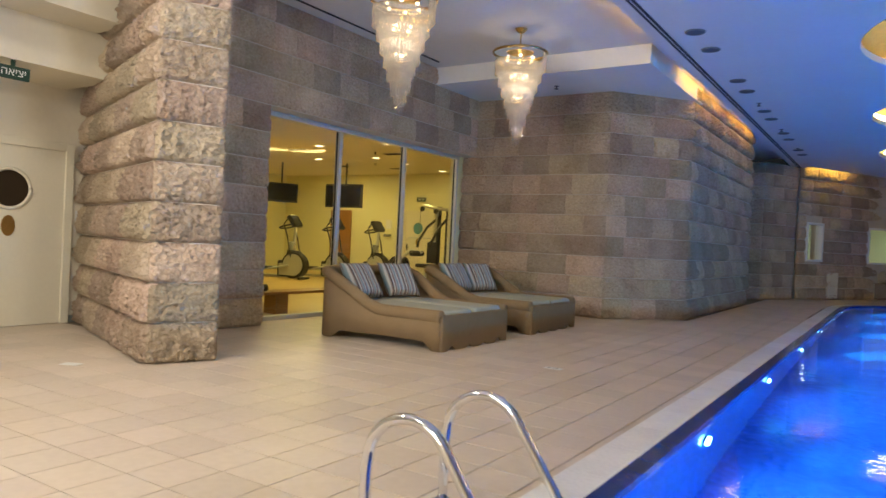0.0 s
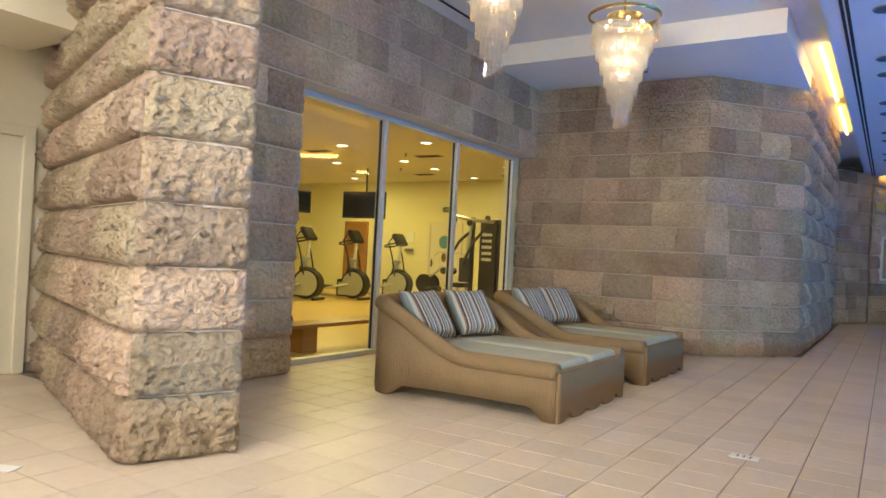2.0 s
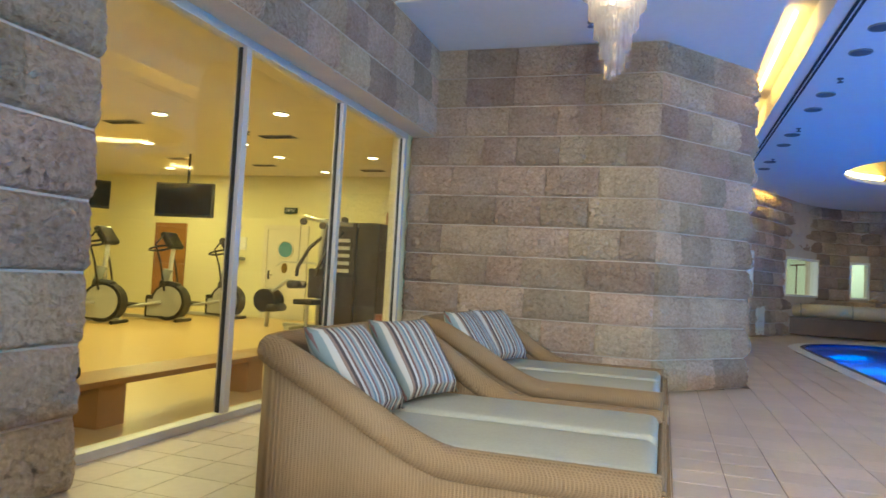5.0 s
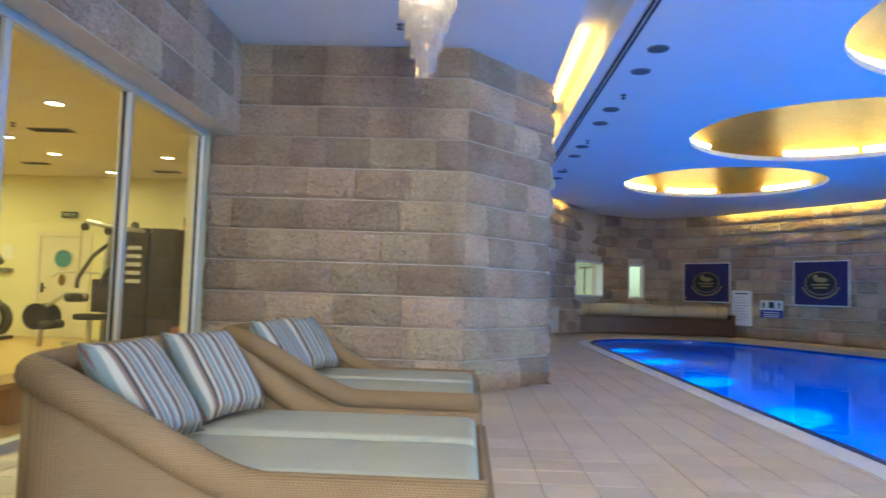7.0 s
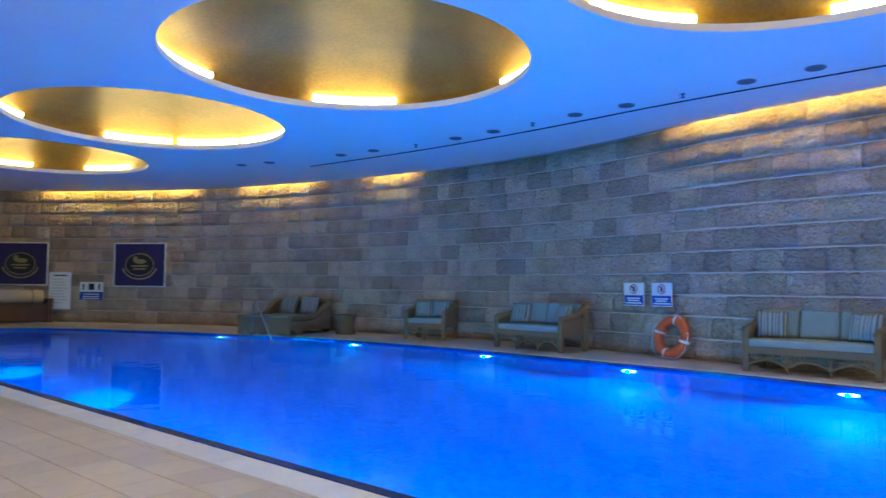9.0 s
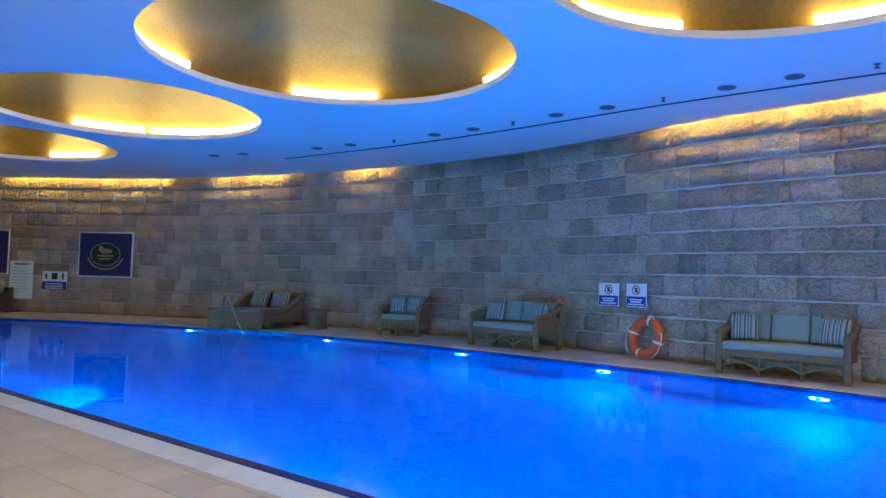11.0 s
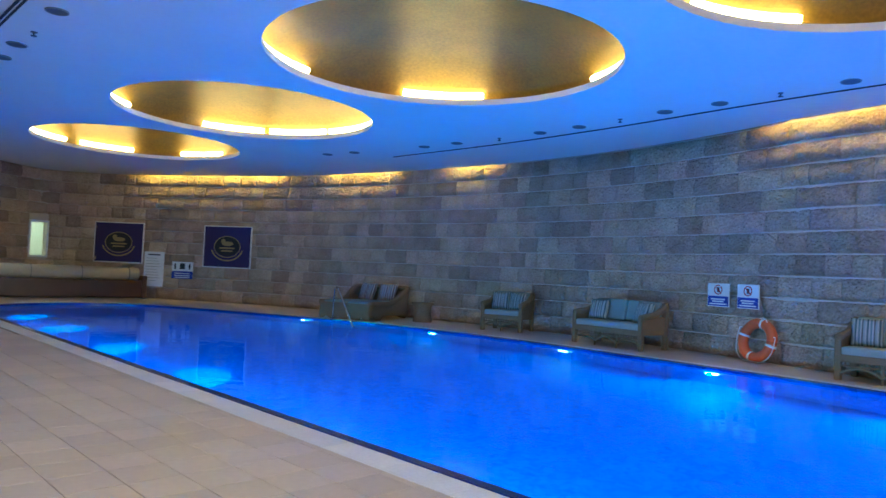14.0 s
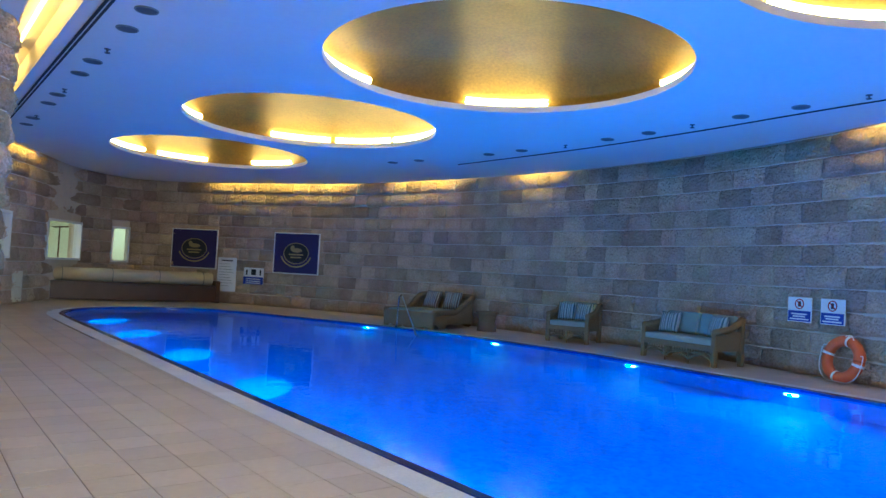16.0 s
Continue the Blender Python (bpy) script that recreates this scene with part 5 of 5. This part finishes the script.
# ---- gym ----
def elliptical(at, rz):
    """Cross trainer: flywheel housing at +x, pedals towards -x."""
    t = thing("elliptical_trainer", "grey and black elliptical cross trainer on the gym floor", "exercise machine", at, rz, "cross trainers")
    bm = bmesh.new()
    cyl(bm, (0, -0.13, 0.38), (0, 0.13, 0.38), 0.36, seg=32)
    box(bm, -0.5, -0.11, 0.06, 0.0, 0.11, 0.5, 0.03)
    box(bm, -0.34, -0.1, 0.45, 0.06, 0.1, 0.78, 0.05, Matrix.Rotation(radians(8), 4, "Y"))
    part("housing", bm, BLACK, t, "black flywheel housing")
    for y in (-0.14, 0.14):
        bm = cyl(bmesh.new(), (0.0, y - 0.012, 0.39), (0.0, y + 0.012, 0.39), 0.3, seg=32)
        box(bm, -0.42, y - 0.011, 0.1, 0.0, y + 0.011, 0.42, 0.008)
        part("side_panel", bm, PALE, t, "pale grey side panel")
    part("shroud", tube(bmesh.new(), [(-0.06, 0, 0.55), (-0.14, 0, 0.8), (-0.1, 0, 1.02)], 0.1, 10), GREY, t, "grey column shroud", True)
    loop = [(-0.28 + 0.2 * math.cos(2 * math.pi * q / 16), 0.27 * math.sin(2 * math.pi * q / 16), 1.44 + 0.06 * math.cos(2 * math.pi * q / 16)) for q in range(17)]
    part("handle_loop", tube(bmesh.new(), loop, 0.022, 8), BLACK, t, "black oval grip", True)
    part("base_rail", box(bmesh.new(), -1.5, -0.06, 0.03, 0.3, 0.06, 0.1, 0.01), SILVER, t)
    for x in (-1.5, 0.28):
        part("foot", cyl(bmesh.new(), (x, -0.28, 0.035), (x, 0.28, 0.035), 0.035, seg=10), BLACK, t)
    part("column", tube(bmesh.new(), [(-0.02, 0, 0.6), (-0.06, 0, 1.0), (-0.02, 0, 1.5)], 0.045, 10), SILVER, t, "", True)
    m = Matrix.Translation((-0.05, 0, 1.58)) @ Matrix.Rotation(radians(-35), 4, "Y")
    console = part("console", box(bmesh.new(), -0.06, -0.24, -0.17, 0.06, 0.24, 0.2, 0.04, m), BLACK, t)
    part("screen", box(bmesh.new(), -0.072, -0.17, -0.04, -0.061, 0.17, 0.16, 0.0, m), SILVER, console, "pale console display")
    for y in (-0.26, 0.26):
        part("handle", tube(bmesh.new(), [(0.0, y, 0.6), (-0.12, y, 1.15), (-0.24, y * 1.05, 1.5), (-0.1, y, 1.68)], 0.02, 8), BLACK, t, "", True)
        part("arm_link", tube(bmesh.new(), [(-0.1, y * 0.8, 0.38), (-0.75, y * 0.8, 0.25), (-1.4, y * 0.6, 0.22)], 0.028, 8), SILVER, t, "", True)
        part("pedal", box(bmesh.new(), -1.1, y * 0.8 - 0.08, 0.26, -0.72, y * 0.8 + 0.08, 0.31, 0.015), BLACK, t)
    return t


first = elliptical((-6.12, 8.3, 0), 8)
copy_thing(first, pose(-5.98, 10.0, 0, 0, 0, 4))
copy_thing(first, pose(-6.5, 7.0, 0, 0, 0, 15))


def treadmill(at, rz):
    t = thing("treadmill", "black and silver treadmill with a small screen", "exercise machine", at, rz)
    part("deck", box(bmesh.new(), -1.5, -0.38, 0.04, 0.2, 0.38, 0.2, 0.02), GREY, t)
    part("belt", box(bmesh.new(), -1.45, -0.25, 0.2, 0.0, 0.25, 0.21), BLACK, t)
    part("hood", box(bmesh.new(), 0.0, -0.36, 0.18, 0.3, 0.36, 0.34, 0.05), BLACK, t)
    for y in (-0.36, 0.36):
        part("upright", tube(bmesh.new(), [(0.12, y, 0.3), (0.0, y, 0.9), (-0.1, y, 1.25)], 0.04, 10), SILVER, t, "", True)
        part("handrail", tube(bmesh.new(), [(-0.1, y, 1.1), (-0.5, y, 1.0)], 0.025, 8), BLACK, t)
    m = Matrix.Translation((-0.1, 0, 1.35)) @ Matrix.Rotation(radians(-30), 4, "Y")
    c = part("console", box(bmesh.new(), -0.05, -0.4, -0.16, 0.05, 0.4, 0.16, 0.02, m), BLACK, t)
    part("screen", box(bmesh.new(), -0.02, -0.2, 0.18, 0.02, 0.2, 0.48, 0.01, m), SCREEN, c)
    return t


treadmill((-7.0, 4.9, 0), 25)


def hung_tv(at, rz, w, h):
    t = thing("television", "black flat television hung from the gym ceiling on a pole", "television", at, rz, "gym televisions")
    part("casing", box(bmesh.new(), -w / 2, -0.05, -h / 2, w / 2, 0.05, h / 2, 0.012), BLACK, t)
    part("screen", box(bmesh.new(), -w / 2 + 0.03, -0.056, -h / 2 + 0.05, w / 2 - 0.03, -0.05, h / 2 - 0.03), SCREEN, t)
    part("pole", cyl(bmesh.new(), (0, 0.08, 0), (0, 0.08, 3.3 - at[2]), 0.025, seg=10), BLACK, t)
    part("bracket", box(bmesh.new(), -0.12, 0.05, -0.1, 0.12, 0.1, 0.1), BLACK, t)
    return t


hung_tv((-5.72, 8.0, 2.38), 6, 1.22, 0.66)
hung_tv((-7.55, 7.4, 2.42), 62, 0.9, 0.55)
bench = thing("bench", "low oak bench beside the gym glazing", "bench", (0, 0, 0))
part("seat", box(bmesh.new(), -0.8, -0.6, 0.3, -0.42, 3.2, 0.345, 0.006), OAK, bench, "oak plank seat")
for y in (0.75, 2.55):
    part("leg", box(bmesh.new(), -0.74, y - 0.13, 0.0, -0.48, y + 0.13, 0.3, 0.004), OAK, bench)
bell = thing("dumbbell", "black dumbbell lying on the bench", "dumbbell", (-0.6, 0.35, 0.4))
part("grip", cyl(bmesh.new(), (0, -0.1, 0), (0, 0.1, 0), 0.015, seg=10), STEEL, bell)
for y in (-0.13, 0.13):
    part("weight", cyl(bmesh.new(), (0, y - 0.04, 0), (0, y + 0.04, 0), 0.055, seg=16), BLACK, bell)

multi = thing("multi_gym", "black multi-station weight machine with padded seat and silver frame", "exercise machine", (-3.0, 8.9, 0))
for x in (-0.12, 0.38):
    st = part("weight_tower", box(bmesh.new(), x, 0.4, 0.0, x + 0.46, 0.85, 2.15, 0.02), BLACK, multi, "tall black weight tower")
for k in range(5):
    part("label_bar", box(bmesh.new(), -0.05, 0.392, 1.15 + 0.15 * k, 0.22, 0.398, 1.22 + 0.15 * k), SIGNWHITE, multi, "pale printed block")
part("base_frame", box(bmesh.new(), -1.0, 0.1, 0.02, 1.2, 0.2, 0.1, 0.01), SILVER, multi)
part("base_frame", box(bmesh.new(), -0.5, -0.7, 0.02, -0.4, 0.8, 0.1, 0.01), SILVER, multi)
part("mast", tube(bmesh.new(), [(-0.3, 0.2, 0.05), (-0.32, 0.2, 1.5), (-0.25, 0.2, 2.15)], 0.045, 10), SILVER, multi, "", True)
part("boom", tube(bmesh.new(), [(-0.55, -0.1, 2.2), (-0.2, 0.15, 2.12), (0.5, 0.6, 2.08)], 0.045, 10), SILVER, multi, "", True)
part("upright", box(bmesh.new(), -0.36, 0.3, 0.05, -0.26, 0.42, 2.2, 0.015), BLACK, multi)
part("press_arm", tube(bmesh.new(), [(-0.2, 0.3, 1.95), (-0.45, 0.0, 1.6), (-0.55, -0.25, 1.2), (-0.5, -0.35, 1.05)], 0.035, 10), BLACK, multi, "black press arm", True)
part("press_arm", tube(bmesh.new(), [(0.1, 0.3, 1.95), (-0.05, 0.0, 1.6), (-0.12, -0.25, 1.2), (-0.1, -0.35, 1.05)], 0.035, 10), BLACK, multi, "black press arm", True)
for x, y, z in ((-0.55, -0.12, 2.1), (-0.25, 0.1, 2.05), (0.1, 0.35, 2.18)):
    part("pulley", cyl(bmesh.new(), (x, y - 0.02, z), (x, y + 0.02, z), 0.07, seg=18), BLACK, multi, "black pulley wheel")
part("cable", tube(bmesh.new(), [(-0.6, -0.12, 2.1), (-0.6, -0.14, 1.3)], 0.006, 6), BLACK, multi)
part("pull_bar", tube(bmesh.new(), [(-1.05, -0.14, 1.22), (-0.95, -0.14, 1.3), (-0.25, -0.14, 1.3), (-0.15, -0.14, 1.22)], 0.016, 8), SILVER, multi, "", True)
part("seat_pad", soft_box(bmesh.new(), -0.55, -0.35, 0.5, -0.15, 0.05, 0.6, 0.03), VINYL, multi, "black padded seat", True)
part("back_pad", soft_box(bmesh.new(), -0.5, 0.1, 0.62, -0.18, 0.2, 1.2, 0.03), VINYL, multi, "black padded back", True)
part("seat_post", cyl(bmesh.new(), (-0.35, -0.15, 0.05), (-0.35, -0.15, 0.5), 0.04, seg=10), SILVER, multi)
part("leg_frame", tube(bmesh.new(), [(-1.0, -0.5, 0.05), (-0.95, -0.5, 0.7), (-0.6, -0.5, 0.95), (-0.3, -0.4, 0.9)], 0.04, 10), SILVER, multi, "", True)
for z, x in ((0.42, -0.8), (0.88, -0.4)):
    part("roller_pad", cyl(bmesh.new(), (x, -0.75, z), (x, -0.25, z), 0.075, seg=16), VINYL, multi, "black foam roller", True)
for y in (-0.62, -0.3):
    part("plate", cyl(bmesh.new(), (-1.0, y - 0.03, 0.55), (-1.0, y + 0.03, 0.55), 0.22, seg=24), BLACK, multi, "round weight plate")
box_red = part("step_box", box(bmesh.new(), -1.7, 8.2, 0.0, -1.2, 8.7, 0.45, 0.015), REDBOX)
tagged(box_red, "dark red padded step box on the gym floor", "box")
bars = thing("wall_bars", "wooden wall bars fixed to the gym wall", "wall bars", (-2.6, 10.85, 0))
for x in (0.0, 0.95, 1.9):
    part("post", box(bmesh.new(), x - 0.04, -0.12, 0.0, x + 0.04, 0.04, 2.5, 0.005), OAK, bars)
for k in range(13):
    part("rung", cyl(bmesh.new(), (0.0, -0.07, 0.25 + 0.18 * k), (1.9, -0.07, 0.25 + 0.18 * k), 0.018, seg=8), OAK, bars)
brown = structure(thing("door_4", "", ""), "brown wooden door in the gym wall", "door")
brown.matrix_world = pose(-8.7, 10.88, 0)
part("leaf", box(bmesh.new(), 0, -0.02, 0, 0.75, 0.02, 2.05, 0.004), OAK, brown)
for x0, x1, z0, z1 in ((-0.07, 0, 0, 2.12), (0.75, 0.82, 0, 2.12), (0, 0.75, 2.05, 2.12)):
    part("frame", box(bmesh.new(), x0, -0.04, z0, x1, 0.03, z1, 0.004), OAK, brown)
notice = part("notice", box(bmesh.new(), -6.42, 10.87, 1.55, -6.2, 10.9, 1.85, 0.003), SIGNWHITE)
tagged(notice, "small white notice on the gym wall", "notice")
holder = part("dispenser", box(bmesh.new(), -6.45, 10.8, 1.3, -6.2, 10.9, 1.38, 0.01), GREY)
tagged(holder, "small grey dispenser on the gym wall", "dispenser")
for x, y, lx, ly in ((-2.9, 6.6, 0.6, 0.25), (-4.9, 5.4, 0.6, 0.25), (-6.4, 8.6, 0.5, 0.25), (-2.7, 10.0, 0.5, 0.25), (-4.9, 9.4, 0.5, 0.2)):
    v = thing("ceiling_vent", "dark slatted air vent in the gym ceiling", "air vent", (x, y, 3.3), group="gym ceiling vents")
    part("frame", box(bmesh.new(), -lx / 2, -ly / 2, -0.012, lx / 2, ly / 2, -0.001), GREY, v)
    for k in range(3):
        part("slat", box(bmesh.new(), -lx / 2 + 0.03, -ly / 2 + 0.04 + k * (ly - 0.08) / 3, -0.02, lx / 2 - 0.03, -ly / 2 + 0.07 + k * (ly - 0.08) / 3, -0.012), DARK, v)


# ---- deck tiles, coping and waterline tiles ----
def inside(x, y, line):
    odd = False
    for a, b in zip(line, line[1:] + line[:1]):
        if (a.y > y) != (b.y > y) and x < (b.x - a.x) * (y - a.y) / (b.y - a.y) + a.x:
            odd = not odd
    return odd


PITCH, GAP = 0.325, 0.007
ring_out = [Vector((p.x, p.y)) for p in offset(pool_line, 0.35)]


ring_in = [Vector((p.x, p.y)) for p in offset(pool_line, 0.235)]


def tile_mesh():
    bm = bmesh.new()
    h = PITCH / 2 - GAP / 2
    box(bm, -h, -h, -0.006, h, h, 0.0, 0.0015)
    me = bpy.data.meshes.new("tile")
    bm.to_mesh(me)
    bm.free()
    me.materials.append(TILE)
    return me


one = tile_mesh()
verts, faces = [], []
made = 0
for i in range(-4, 53):
    for j in range(-37, 71):
        x, y = 0.02 + (i + 0.5) * PITCH, 0.05 + (j + 0.5) * PITCH
        if x < -1.3 or (y > 5.2 and x < 3.0 + min(1.1, (y - 5.0) * 0.85)) or x > 16.6 or y > 22.2:
            continue
        if inside(x, y, ring_in):
            continue
        if y > 11 and x < 3.4 or x < 0.03 and y > -2.2:
            continue
        if 2.0 < x < 5.8 and -4.2 < y < 3.4 and made < 300:
            ob = new("tile", one)
            ob.location = (x, y, 0)
            ob.parent = floor
            made += 1
            continue
        h, n = PITCH / 2 - GAP / 2, len(verts)
        verts += [(x - h, y - h, -0.001), (x + h, y - h, -0.001), (x + h, y + h, -0.001), (x - h, y + h, -0.001)]
        verts += [(x - h, y - h, -0.006), (x + h, y - h, -0.006), (x + h, y + h, -0.006), (x - h, y + h, -0.006)]
        faces.append((n, n + 1, n + 2, n + 3))
        faces += [(n + a, n + 4 + a, n + 4 + (a + 1) % 4, n + (a + 1) % 4) for a in range(4)]
me = bpy.data.meshes.new("tiles")
me.from_pydata(verts, [], faces)
me.materials.append(TILE)
rest_tiles = new("tiles", me)
rest_tiles.parent = floor
tagged(rest_tiles, kind="stuff")


def pieces_along(parent, name, line, step, make, mat):
    """One piece after another along a closed line; make gives the piece's corners from two points of the line."""
    pts = line + [line[0]]
    acc, start = 0.0, pts[0]
    dense = []
    for a, b in zip(pts, pts[1:]):
        k = max(1, int((b - a).length / 0.05))
        dense += [a.lerp(b, q / k) for q in range(k)]
    dense.append(pts[-1])
    count = 0
    last = dense[0]
    for a, b in zip(dense, dense[1:]):
        acc += (b - a).length
        if acc >= step:
            v, f = make(last, b)
            me = bpy.data.meshes.new(name)
            me.from_pydata(v, [], f)
            me.materials.append(mat)
            ob = new(name, me)
            ob.parent = parent
            count += 1
            last, acc = b, 0.0
    return count


BOX_FACES = [(0, 3, 2, 1), (4, 5, 6, 7), (0, 1, 5, 4), (1, 2, 6, 5), (2, 3, 7, 6), (3, 0, 4, 7)]


def coping_piece(a, b):
    t = (b - a).normalized()
    nrm = Vector((-t.y, t.x))
    a, b = a + t * 0.003, b - t * 0.003
    q = [a + nrm * 0.094, b + nrm * 0.094, b + nrm * 0.345, a + nrm * 0.345]
    return [(p.x, p.y, -0.03) for p in q] + [(p.x, p.y, 0.004) for p in q], BOX_FACES


def band_piece(a, b):
    t = (b - a).normalized()
    nrm = Vector((-t.y, t.x))
    a, b = a + t * 0.003, b - t * 0.003
    q = [a - nrm * 0.018, b - nrm * 0.018, b + nrm * 0.09, a + nrm * 0.09]
    return [(p.x, p.y, -0.068) for p in q] + [(p.x, p.y, 0.002 if i < 2 else 0.01) for i, p in enumerate(q)], BOX_FACES


pieces_along(coping, "coping_slab", pool_line, 0.6, coping_piece, COPING)
pieces_along(band, "band_tile", pool_line, 0.25, band_piece, NAVY)


# ---- stone facing ----
for w, a, b, z0, z1, bulge, fine, sizes in runs:
    stone_run(w, a, b, z0, z1, bulge, fine, sizes=sizes)


def curved_facing(parent):
    """Blocks on the curved wall: the stretch beside the pool as single pieces, the rest joined."""
    verts, faces = [], []
    single = 0
    k = 0
    while k * COURSE < HIGH - 0.05:
        lo, hi = k * COURSE, min(HIGH, (k + 1) * COURSE)
        s = 0.0
        while s < cum[-1] - 0.05:
            w = rng.uniform(0.36, 0.62) if rng.random() < 0.6 else rng.uniform(0.62, 1.0)
            if cum[-1] - s - w < 0.4:
                w = cum[-1] - s
            for w0, w1, z0, z1 in WINDOWS:
                if hi > z0 + 0.02 and lo < z1 - 0.02:
                    if s < w0 - 0.02 < s + w:
                        w = w0 - s
                    elif w0 - 0.03 <= s < w1 - 0.02:
                        w = -(w1 - s)
            if w < 0:
                s -= w
                continue
            a, b = at_length(s), at_length(s + w)
            d = b - a
            if d.length < 0.05:
                s += w
                continue
            wide = d.length - 0.003
            turn = math.degrees(math.atan2(d.y, d.x))
            me, mw = block_mesh(wide, hi - lo - 0.009, 0.09, False)
            m = pose(a.x, a.y, lo + 0.0045, 0, 0, turn) @ Matrix.Diagonal((wide / mw, 1, 1, 1))
            if a.y < 9.5 and a.y > -3.5 and a.x > 12 and single < 300:
                ob = new("stone_block", me)
                ob.matrix_world = m
                ob.parent = parent
                single += 1
            else:
                n = len(verts)
                verts += [tuple(m @ v.co) for v in me.vertices]
                faces += [tuple(n + i for i in p.vertices) for p in me.polygons]
            s += w
        k += 1
    me = bpy.data.meshes.new("stone_blocks")
    me.from_pydata(verts, [], faces)
    me.polygons.foreach_set("use_smooth", [True] * len(me.polygons))
    me.materials.append(STONE)
    ob = new("stone_blocks", me)
    ob.parent = parent
    tagged(ob, kind="stuff")


curved_facing(wall_curved)
